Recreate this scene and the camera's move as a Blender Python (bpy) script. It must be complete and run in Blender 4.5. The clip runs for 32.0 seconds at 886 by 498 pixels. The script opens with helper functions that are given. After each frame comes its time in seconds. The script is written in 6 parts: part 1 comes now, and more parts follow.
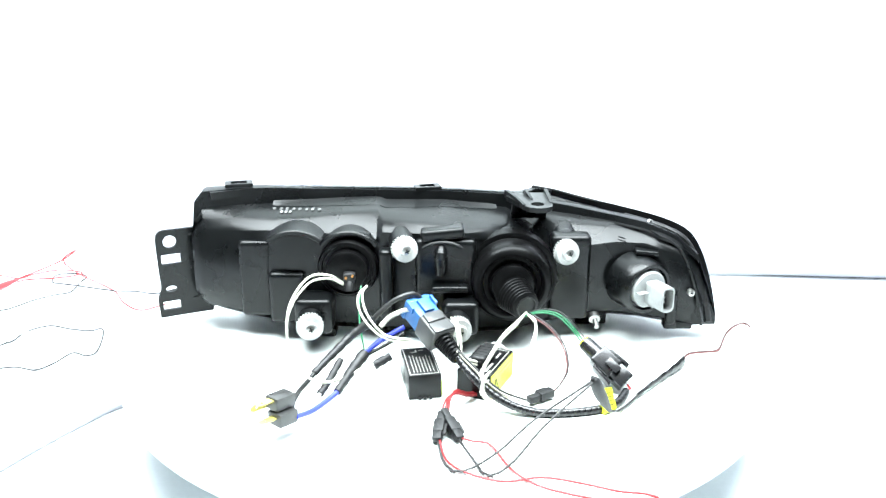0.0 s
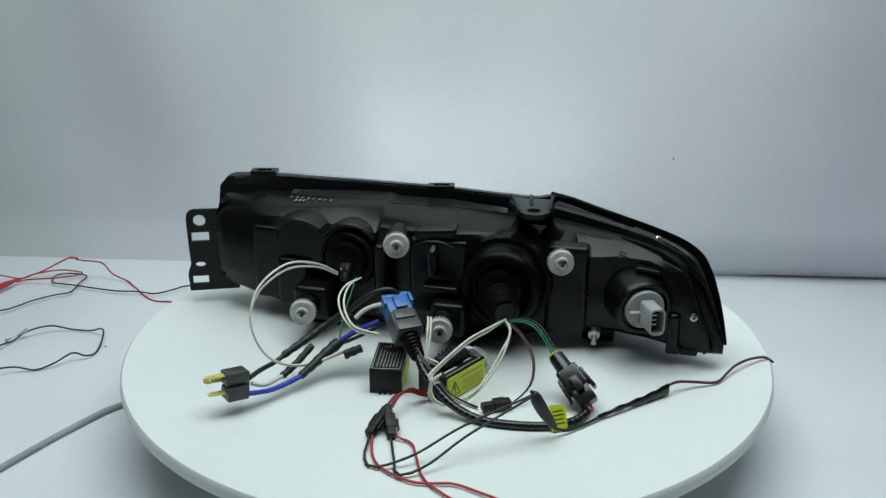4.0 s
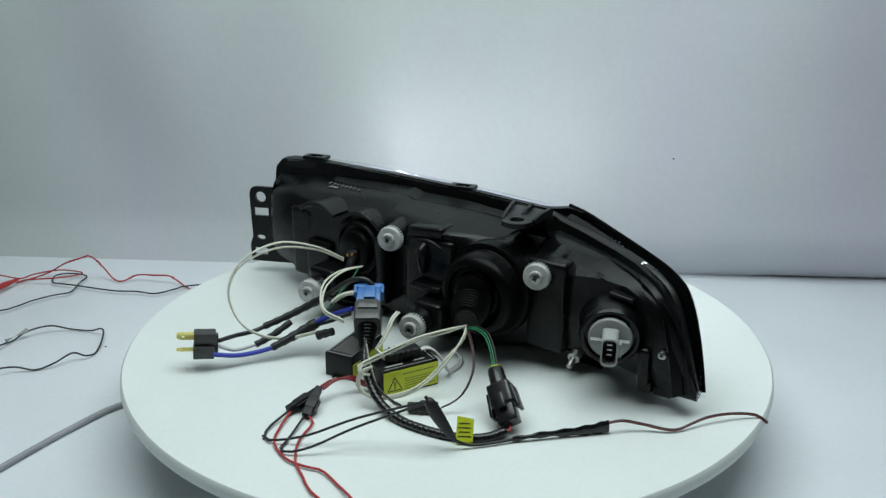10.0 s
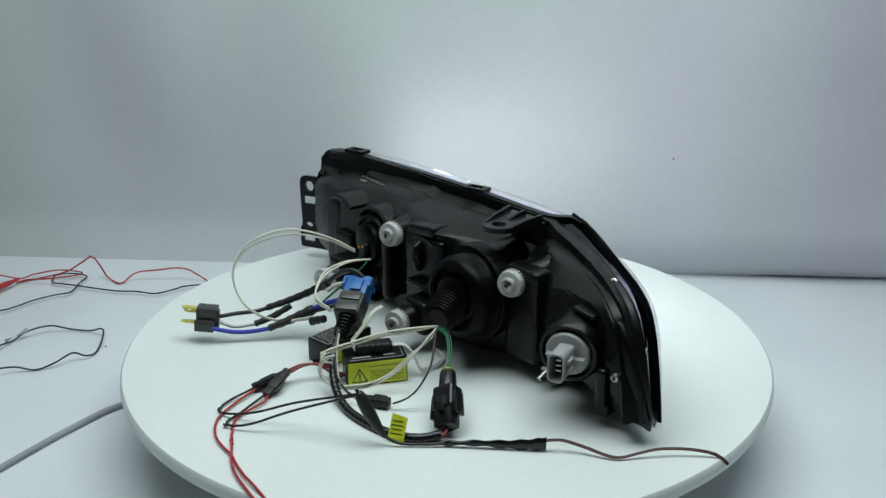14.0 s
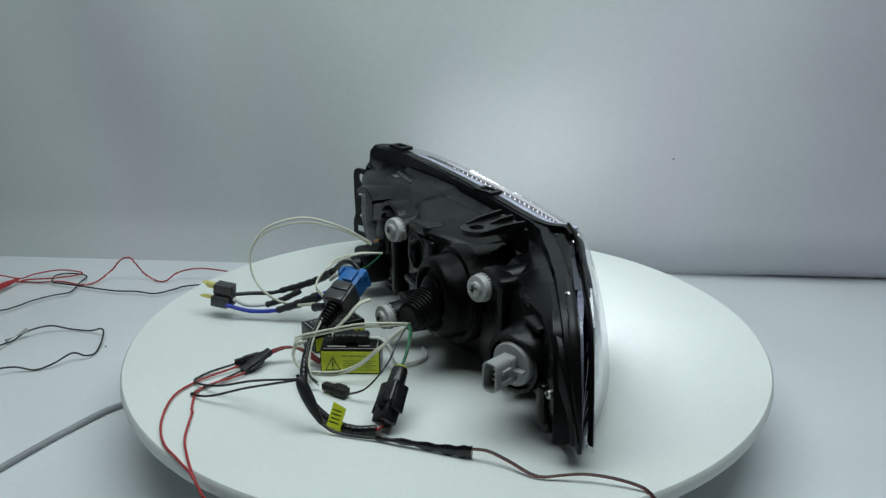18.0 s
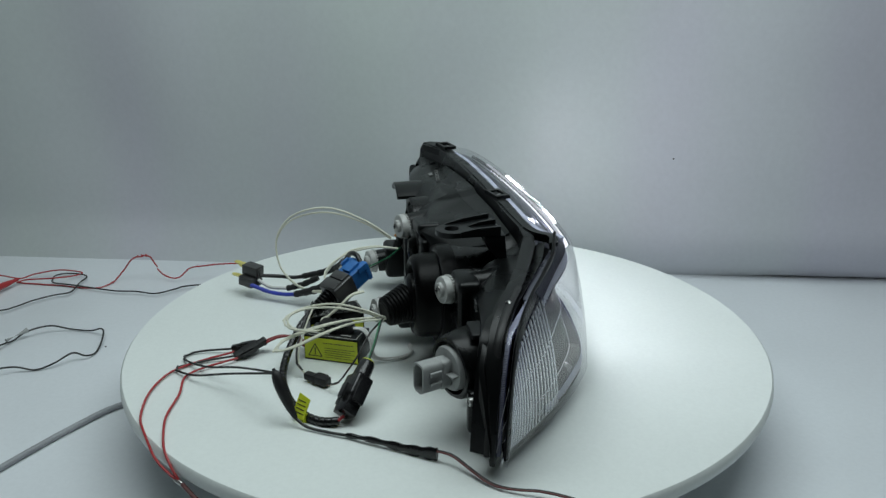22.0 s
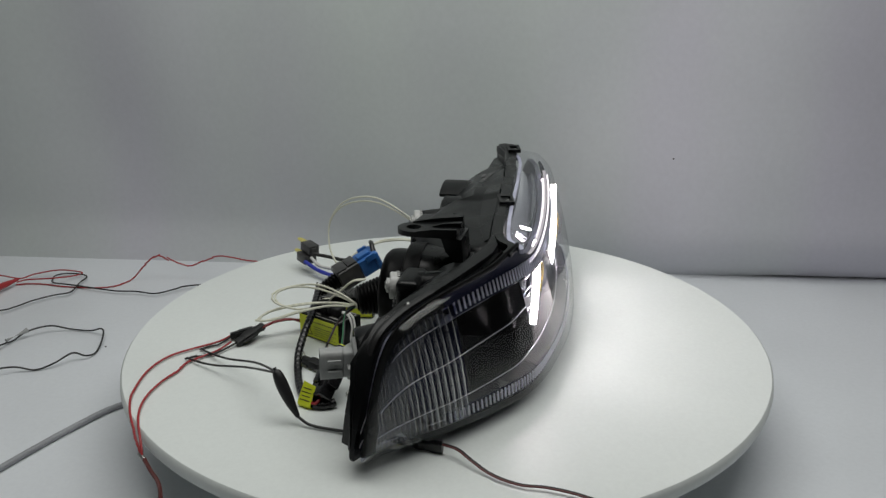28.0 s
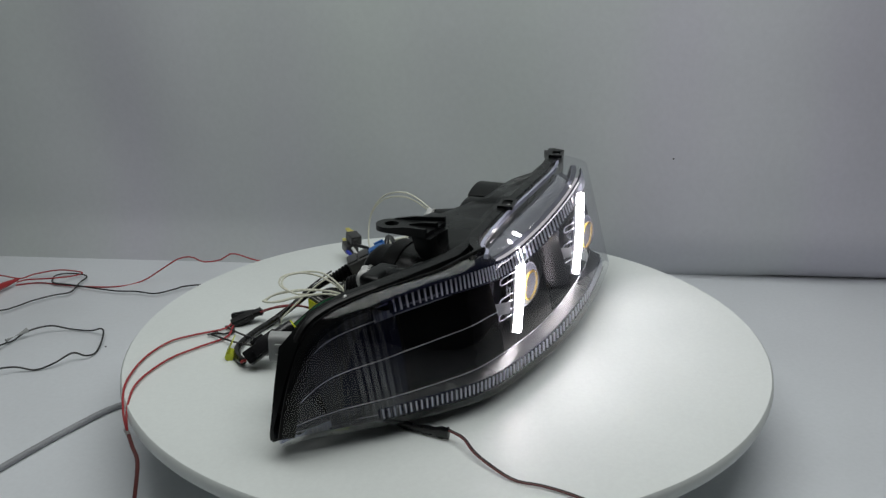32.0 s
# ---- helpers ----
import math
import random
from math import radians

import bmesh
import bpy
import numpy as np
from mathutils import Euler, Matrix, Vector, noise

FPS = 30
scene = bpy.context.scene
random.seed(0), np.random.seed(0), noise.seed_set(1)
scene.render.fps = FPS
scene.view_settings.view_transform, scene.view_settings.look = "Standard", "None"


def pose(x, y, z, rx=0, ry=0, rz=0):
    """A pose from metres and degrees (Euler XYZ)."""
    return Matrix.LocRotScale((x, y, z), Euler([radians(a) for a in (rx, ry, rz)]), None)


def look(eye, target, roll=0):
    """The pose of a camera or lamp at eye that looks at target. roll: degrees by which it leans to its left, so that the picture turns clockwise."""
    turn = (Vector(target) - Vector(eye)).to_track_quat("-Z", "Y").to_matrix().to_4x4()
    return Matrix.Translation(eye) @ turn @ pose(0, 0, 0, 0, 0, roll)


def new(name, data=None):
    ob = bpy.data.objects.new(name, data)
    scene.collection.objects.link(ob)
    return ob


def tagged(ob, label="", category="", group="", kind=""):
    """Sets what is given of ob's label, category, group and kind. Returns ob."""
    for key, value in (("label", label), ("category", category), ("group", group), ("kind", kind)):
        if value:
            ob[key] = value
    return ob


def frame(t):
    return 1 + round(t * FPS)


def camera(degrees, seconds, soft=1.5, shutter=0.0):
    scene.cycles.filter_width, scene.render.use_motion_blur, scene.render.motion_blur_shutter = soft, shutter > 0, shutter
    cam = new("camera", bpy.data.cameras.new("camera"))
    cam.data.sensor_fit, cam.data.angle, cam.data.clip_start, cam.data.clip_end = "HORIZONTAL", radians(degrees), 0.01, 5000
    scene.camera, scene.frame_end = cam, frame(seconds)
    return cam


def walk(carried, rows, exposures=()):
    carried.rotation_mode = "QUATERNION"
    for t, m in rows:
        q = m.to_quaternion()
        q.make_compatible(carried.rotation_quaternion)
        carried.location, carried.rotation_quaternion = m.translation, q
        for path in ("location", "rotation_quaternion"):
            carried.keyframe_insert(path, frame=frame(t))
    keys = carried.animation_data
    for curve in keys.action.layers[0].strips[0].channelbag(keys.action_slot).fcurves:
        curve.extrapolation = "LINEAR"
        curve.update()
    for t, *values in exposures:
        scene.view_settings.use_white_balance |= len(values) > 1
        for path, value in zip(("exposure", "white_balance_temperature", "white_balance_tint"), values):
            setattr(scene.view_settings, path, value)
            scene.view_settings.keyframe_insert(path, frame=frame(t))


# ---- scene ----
# One plan: z = 0 is the top of the turntable's platter, the origin its axis.

# ---- camera ----
cam = camera(54.0, 32.0, soft=1.4)
EYE = (0.0, -0.7740, 0.3574)
PITCH, YAW, ROLL = 19.35, -0.27, 0.11
eye_pose = pose(*EYE, 90 - PITCH, 0, -YAW) @ pose(0, 0, 0, 0, 0, ROLL)
walk(cam, [(0.0, eye_pose), (32.0, eye_pose)],
     exposures=[(0.0, 2.75, 6500, 10), (0.3, 1.9, 6500, 10), (0.6, 0.85, 6500, 10), (1.0, 0.2, 6500, 11), (1.5, -0.05, 6500, 9), (2.5, -0.15, 6500, 6), (6.0, -0.15, 6500, 6),
                (10.0, -0.17, 6500, 6), (13.5, -0.2, 6500, 6), (17.0, -0.4, 6500, 6), (19.0, -0.53, 6500, 6), (23.0, -0.62, 6500, 6), (25.0, -0.65, 6700, 12), (28.0, -0.72, 7200, 16), (32.0, -0.82, 7000, 15)])

# the platter's turn, in degrees, clockwise seen from above
TURN_T = (0, 1, 2, 3.5, 5.5, 7, 9, 11, 13, 15, 17, 19, 21, 23, 25.5, 28, 30, 32)
TURN_A = (0.5, -3.41, -7.09, -12.45, -19.82, -25.12, -32.42, -39.68, -47.08, -54.19, -61.54, -68.94, -76.19, -83.4, -92.49, -101.93, -109.31, -116.63)


# ---- world and lamps ----
DESK = -0.075
world = bpy.data.worlds.new("world")
scene.world = world
world.use_nodes = True
world.node_tree.nodes["Background"].inputs[0].default_value = (0.75, 0.8, 0.85, 1)
world.node_tree.nodes["Background"].inputs[1].default_value = 0.03


def area_lamp(name, eye, target, w, h, power, colour):
    data = bpy.data.lights.new(name, "AREA")
    data.shape, data.size, data.size_y, data.energy, data.color = "RECTANGLE", w, h, power, colour
    ob = new(name, data)
    ob.matrix_world = look(eye, target)
    return ob


area_lamp("ceiling_lamp", (0.0, -0.12, 1.05), (0.0, -0.02, 0.0), 1.3, 0.65, 15.0, (0.90, 1.0, 1.03))


# ---- materials ----
def mat(name, colour, rough=0.5, metal=0.0, grain=0.0, scale=200.0, bump=0.0, stain=0.0, stain_scale=12.0, coat=0.0,
        random_tint=0.0, specular=0.5, emit=0.0):
    m = bpy.data.materials.new(name)
    m.use_nodes = True
    t = m.node_tree
    b = t.nodes["Principled BSDF"]
    b.inputs["Base Color"].default_value = (*colour, 1)
    b.inputs["Roughness"].default_value = rough
    b.inputs["Metallic"].default_value = metal
    b.inputs["Coat Weight"].default_value = coat
    b.inputs["Specular IOR Level"].default_value = specular
    if emit:
        b.inputs["Emission Color"].default_value = (*colour, 1)
        b.inputs["Emission Strength"].default_value = emit
    tc = t.nodes.new("ShaderNodeTexCoord")
    fine = t.nodes.new("ShaderNodeTexNoise")
    fine.inputs["Scale"].default_value, fine.inputs["Detail"].default_value = scale, 4
    t.links.new(tc.outputs["Object"], fine.inputs["Vector"])
    broad = t.nodes.new("ShaderNodeTexNoise")
    broad.inputs["Scale"].default_value, broad.inputs["Detail"].default_value = stain_scale, 5
    t.links.new(tc.outputs["Object"], broad.inputs["Vector"])
    if grain or stain:
        mix = t.nodes.new("ShaderNodeMix")
        mix.data_type, mix.blend_type = "RGBA", "MULTIPLY"
        mix.inputs[0].default_value = 1
        ramp = t.nodes.new("ShaderNodeMapRange")
        ramp.inputs[1].default_value, ramp.inputs[2].default_value = 0.3, 0.7
        ramp.inputs[3].default_value, ramp.inputs[4].default_value = 1 - stain, 1 + stain * 0.3
        t.links.new(broad.outputs["Fac"], ramp.inputs[0])
        ramp2 = t.nodes.new("ShaderNodeMapRange")
        ramp2.inputs[1].default_value, ramp2.inputs[2].default_value = 0.3, 0.7
        ramp2.inputs[3].default_value, ramp2.inputs[4].default_value = 1 - grain, 1 + grain * 0.3
        t.links.new(fine.outputs["Fac"], ramp2.inputs[0])
        mul = t.nodes.new("ShaderNodeMath")
        mul.operation = "MULTIPLY"
        t.links.new(ramp.outputs[0], mul.inputs[0])
        t.links.new(ramp2.outputs[0], mul.inputs[1])
        mix.inputs[6].default_value = (*colour, 1)
        t.links.new(mul.outputs[0], mix.inputs[7])
        t.links.new(mix.outputs[2], b.inputs["Base Color"])
        rr = t.nodes.new("ShaderNodeMapRange")
        rr.inputs[1].default_value, rr.inputs[2].default_value = 0.3, 0.7
        rr.inputs[3].default_value, rr.inputs[4].default_value = max(rough - 0.08, 0.02), min(rough + 0.08, 1)
        t.links.new(broad.outputs["Fac"], rr.inputs[0])
        t.links.new(rr.outputs[0], b.inputs["Roughness"])
    if bump:
        n = t.nodes.new("ShaderNodeBump")
        n.inputs["Strength"].default_value, n.inputs["Distance"].default_value = bump, 0.001
        t.links.new(fine.outputs["Fac"], n.inputs["Height"])
        t.links.new(n.outputs[0], b.inputs["Normal"])
    return m


def clear_mat(name, tint, gloss_rough=0.03, strength=1.0, haze=0.0, power=4.0, base=None):
    """Thin clear plastic: lets light straight through and mirrors a little, more at grazing angles."""
    m = bpy.data.materials.new(name)
    m.use_nodes = True
    t = m.node_tree
    t.nodes.clear()
    out = t.nodes.new("ShaderNodeOutputMaterial")
    clear = t.nodes.new("ShaderNodeBsdfTransparent")
    clear.inputs[0].default_value = (*tint, 1)
    gloss = t.nodes.new("ShaderNodeBsdfGlossy")
    gloss.inputs["Roughness"].default_value = gloss_rough
    fres = t.nodes.new("ShaderNodeLayerWeight")
    fres.inputs[0].default_value = 0.5
    steep = t.nodes.new("ShaderNodeMath")
    steep.operation = "POWER"
    steep.inputs[1].default_value = power
    t.links.new(fres.outputs["Facing"], steep.inputs[0])
    amount = t.nodes.new("ShaderNodeMath")
    amount.operation = "MULTIPLY_ADD"
    amount.inputs[1].default_value, amount.inputs[2].default_value = 0.7 * strength, 0.035 * strength if base is None else base
    amount.use_clamp = True
    mix = t.nodes.new("ShaderNodeMixShader")
    t.links.new(steep.outputs[0], amount.inputs[0])
    t.links.new(amount.outputs[0], mix.inputs[0])
    body = clear.outputs[0]
    if haze:
        dust = t.nodes.new("ShaderNodeBsdfTranslucent")
        dust.inputs[0].default_value = (0.9, 0.9, 0.92, 1)
        scatter = t.nodes.new("ShaderNodeMixShader")
        scatter.inputs[0].default_value = haze
        t.links.new(clear.outputs[0], scatter.inputs[1])
        t.links.new(dust.outputs[0], scatter.inputs[2])
        body = scatter.outputs[0]
    t.links.new(body, mix.inputs[1])
    t.links.new(gloss.outputs[0], mix.inputs[2])
    t.links.new(mix.outputs[0], out.inputs[0])
    return m


def glow_mat(name, colour, strength):
    m = bpy.data.materials.new(name)
    m.use_nodes = True
    t = m.node_tree
    t.nodes.clear()
    out = t.nodes.new("ShaderNodeOutputMaterial")
    e = t.nodes.new("ShaderNodeEmission")
    e.inputs[0].default_value, e.inputs[1].default_value = (*colour, 1), strength
    t.links.new(e.outputs[0], out.inputs[0])
    return m


BLACK = mat("black_plastic", (0.0044, 0.0050, 0.0053), 0.30, specular=0.25, grain=0.25, scale=900, bump=0.10, stain=0.35, stain_scale=18)
DARK = mat("matte_black_plastic", (0.008, 0.008, 0.0085), 0.5, specular=0.4, grain=0.2, scale=700, bump=0.15, stain=0.3)
RUBBER = mat("black_rubber", (0.0034, 0.0034, 0.0036), 0.34, specular=0.10, grain=0.3, scale=500, bump=0.2, stain=0.4, stain_scale=30)
GLOSSY = mat("glossy_black_plastic", (0.012, 0.012, 0.013), 0.18, grain=0.1, stain=0.2)
BEZEL = mat("black_bezel", (0.005, 0.005, 0.006), 0.15, specular=0.10, grain=0.1, stain=0.2)
GREY = mat("grey_nylon", (0.34, 0.35, 0.345), 0.45, grain=0.1, scale=400, bump=0.08, stain=0.15, stain_scale=60)
STEEL = mat("zinc_steel", (0.55, 0.55, 0.53), 0.35, 1.0, grain=0.2, scale=600, stain=0.3, stain_scale=80)
CHROME = mat("chrome", (0.78, 0.79, 0.8), 0.08, 1.0)
CLEAR = clear_mat("clear_polycarbonate", (0.96, 0.965, 0.98))
LENSGLASS = clear_mat("projector_glass", (0.62, 0.64, 0.70), 0.02, 0.25, haze=0.12)
LED = glow_mat("led_bar", (0.93, 0.93, 1.0), 115.0)
AMBER = mat("amber_glint_tint", (0.95, 0.60, 0.04), 0.25, coat=0.4)
PLATTER = mat("white_laminate", (0.74, 0.78, 0.76), 0.42, grain=0.03, scale=300, stain=0.04, stain_scale=6, bump=0.02)
BASE = mat("dark_base", (0.03, 0.03, 0.03), 0.6, stain=0.2)
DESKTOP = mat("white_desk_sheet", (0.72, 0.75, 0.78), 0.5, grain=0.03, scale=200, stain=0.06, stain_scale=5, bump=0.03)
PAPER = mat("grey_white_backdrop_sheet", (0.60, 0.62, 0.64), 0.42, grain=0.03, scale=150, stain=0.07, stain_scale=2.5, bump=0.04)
# slow drifts of tint over the backdrop
tint_tree = PAPER.node_tree
tint_noise = tint_tree.nodes.new("ShaderNodeTexNoise")
tint_noise.inputs["Scale"].default_value, tint_noise.inputs["Detail"].default_value = 1.7, 2
tint_coord = tint_tree.nodes.new("ShaderNodeTexCoord")
tint_folds = tint_tree.nodes.new("ShaderNodeMapping")
tint_folds.inputs["Scale"].default_value = (1.6, 1.0, 0.22)
tint_tree.links.new(tint_coord.outputs["Object"], tint_folds.inputs["Vector"])
tint_tree.links.new(tint_folds.outputs[0], tint_noise.inputs["Vector"])
tint_ramp = tint_tree.nodes.new("ShaderNodeValToRGB")
tint_ramp.color_ramp.elements[0].position, tint_ramp.color_ramp.elements[0].color = 0.36, (0.96, 1.02, 0.95, 1)
tint_ramp.color_ramp.elements[1].position, tint_ramp.color_ramp.elements[1].color = 0.64, (1.0, 0.96, 1.03, 1)
tint_tree.links.new(tint_noise.outputs["Fac"], tint_ramp.inputs[0])
tint_mix = tint_tree.nodes.new("ShaderNodeMix")
tint_mix.data_type, tint_mix.blend_type = "RGBA", "MULTIPLY"
tint_mix.inputs[0].default_value = 1
paper_bsdf = tint_tree.nodes["Principled BSDF"]
paper_base = paper_bsdf.inputs["Base Color"].links[0].from_socket
tint_tree.links.new(paper_base, tint_mix.inputs[6])
tint_tree.links.new(tint_ramp.outputs[0], tint_mix.inputs[7])
tint_tree.links.new(tint_mix.outputs[2], paper_bsdf.inputs["Base Color"])
ROOMSHELL = mat("dark_room_shell", (0.10, 0.10, 0.10), 0.85, grain=0.04, stain=0.05, stain_scale=3)


# ---- builders ----
def spline(points, n=8, closed=False):
    """A smooth line through the points."""
    p = [Vector(q) for q in points]
    if len(p) < 3:
        return [p[0].lerp(p[-1], i / n) for i in range(n + 1)]
    out = []
    m = len(p)
    for i in range(m if closed else m - 1):
        a = p[(i - 1) % m] if closed or i else p[0] * 2 - p[1]
        b, c = p[i], p[(i + 1) % m]
        d = p[(i + 2) % m] if closed or i + 2 < m else c * 2 - b
        for k in range(n):
            s = k / n
            out.append(0.5 * (2 * b + (c - a) * s + (2 * a - 5 * b + 4 * c - d) * s * s + (3 * b - a - 3 * c + d) * s ** 3))
    if not closed:
        out.append(p[-1].copy())
    return out


def sweep(bm, line, profile, up=(0, 0, 1), closed=False, cap=True):
    """Sweep a closed profile of (across, up) along a line; across is to the right of the way."""
    rings = []
    n = len(line)
    for i, q in enumerate(line):
        a = line[(i - 1) % n] if closed or i else q
        b = line[(i + 1) % n] if closed or i + 1 < n else q
        way = (b - a).normalized()
        side = way.cross(Vector(up))
        side = side.normalized() if side.length > 1e-6 else Vector((1, 0, 0))
        top = side.cross(way)
        scale = 1.0
        rings.append([bm.verts.new(q + side * u * scale + top * v * scale) for u, v in profile])
    m = len(profile)
    for i in range(n if closed else n - 1):
        r, s = rings[i], rings[(i + 1) % n]
        for k in range(m):
            bm.faces.new((r[k], r[(k + 1) % m], s[(k + 1) % m], s[k]))
    if cap and not closed:
        bm.faces.new(rings[0][::-1])
        bm.faces.new(rings[-1])


def tube(bm, line, radius, sides=8):
    """A round tube along a line, turned without twist; radius may be a list."""
    n = len(line)
    rad = radius if isinstance(radius, (list, tuple)) else [radius] * n
    side = None
    rings = []
    for i, q in enumerate(line):
        way = (line[min(i + 1, n - 1)] - line[max(i - 1, 0)]).normalized()
        if side is None:
            side = way.orthogonal().normalized()
        side = (side - way * side.dot(way)).normalized()
        top = way.cross(side)
        rings.append([bm.verts.new(q + (side * math.cos(a) + top * math.sin(a)) * rad[i])
                      for a in [2 * math.pi * k / sides for k in range(sides)]])
    for r, s in zip(rings, rings[1:]):
        for k in range(sides):
            bm.faces.new((r[k], r[(k + 1) % sides], s[(k + 1) % sides], s[k]))
    bm.faces.new(rings[0][::-1])
    bm.faces.new(rings[-1])


def lathe(bm, profile, m=Matrix(), sides=32):
    """Turn a profile of (radius, height) round the z axis of m, open ends closed."""
    rings = []
    for r, h in profile:
        rings.append([bm.verts.new(m @ Vector((r * math.cos(a), r * math.sin(a), h)))
                      for a in [2 * math.pi * k / sides for k in range(sides)]])
    for r, s in zip(rings, rings[1:]):
        for k in range(sides):
            bm.faces.new((r[k], r[(k + 1) % sides], s[(k + 1) % sides], s[k]))
    bm.faces.new(rings[0][::-1])
    bm.faces.new(rings[-1])


def box(bm, size, m=Matrix(), bevel=0.0, segments=2):
    """A box of that size, centred on m, with rounded edges."""
    r = bmesh.ops.create_cube(bm, size=1.0, matrix=m @ Matrix.Diagonal((*size, 1)))
    if bevel:
        edges = list({e for v in r["verts"] for e in v.link_edges})
        bmesh.ops.bevel(bm, geom=edges, offset=bevel, segments=segments, affect="EDGES", profile=0.6)


def slab(bm, outline, thick, m=Matrix(), bevel=0.0, holes=()):
    """A plate: the outline (x, y) raised by thick along z of m."""
    low = [bm.verts.new(m @ Vector((x, y, 0))) for x, y in outline]
    high = [bm.verts.new(m @ Vector((x, y, thick))) for x, y in outline]
    n = len(outline)
    faces = [bm.faces.new(low[::-1]), bm.faces.new(high)]
    for k in range(n):
        faces.append(bm.faces.new((low[k], low[(k + 1) % n], high[(k + 1) % n], high[k])))
    if bevel:
        edges = list({e for f in faces[:2] for e in f.edges})
        bmesh.ops.bevel(bm, geom=edges, offset=bevel, segments=2, affect="EDGES", profile=0.6)


def loft(bm, sections, closed=True, caps=True):
    """Join rings of points one after the other."""
    rings = [[bm.verts.new(p) for p in s] for s in sections]
    m = len(rings[0])
    for r, s in zip(rings, rings[1:]):
        for k in range(m if closed else m - 1):
            bm.faces.new((r[k], r[(k + 1) % m], s[(k + 1) % m], s[k]))
    if caps and closed:
        bm.faces.new(rings[0][::-1])
        bm.faces.new(rings[-1])


def towards(at, way, roll=0):
    """A pose at a point, whose z axis goes the given way."""
    return Matrix.Translation(at) @ Vector(way).to_track_quat("Z", "Y").to_matrix().to_4x4() @ pose(0, 0, 0, 0, 0, roll)


BASES = {}
TURNING = []
STAND = Vector((-0.0012, -0.0017, 0.0))   # where the plan's origin stands on the platter


def thing(name, base, label, category, group="", turning=True):
    """An Empty at the thing's base; its parts are built in the platter's space."""
    ob = tagged(new(name), label, category, group)
    ob.empty_display_size = 0.02
    ob.location = base
    BASES[ob] = Vector(base)
    if turning:
        TURNING.append((ob, Matrix.Translation(Vector(base) + STAND)))
    return ob


def part(name, bm, material, parent, label="", smooth=40):
    """One mesh under a thing or a part."""
    base = BASES[parent]
    bmesh.ops.recalc_face_normals(bm, faces=bm.faces)
    bm.transform(Matrix.Translation(-base))
    me = bpy.data.meshes.new(name)
    bm.to_mesh(me)
    bm.free()
    me.materials.append(material)
    if smooth:
        me.shade_smooth()
        me.set_sharp_from_angle(angle=radians(smooth))
    ob = new(name, me)
    ob.parent = parent
    BASES[ob] = base
    if label:
        ob["label"] = label
    return ob


def single(name, bm, material, base, label, category, kind="", group="", smooth=40):
    """A thing that is one mesh, still in its place."""
    bmesh.ops.recalc_face_normals(bm, faces=bm.faces)
    bm.transform(Matrix.Translation(-Vector(base)))
    me = bpy.data.meshes.new(name)
    bm.to_mesh(me)
    bm.free()
    me.materials.append(material)
    if smooth:
        me.shade_smooth()
        me.set_sharp_from_angle(angle=radians(smooth))
    ob = tagged(new(name, me), label, category, group, kind)
    ob.location = base
    return ob


def B():
    return bmesh.new()


# ---- the set ----
def wall_y(x):
    """The backdrop runs a little askew."""
    return 0.3761 - 0.0668 * x


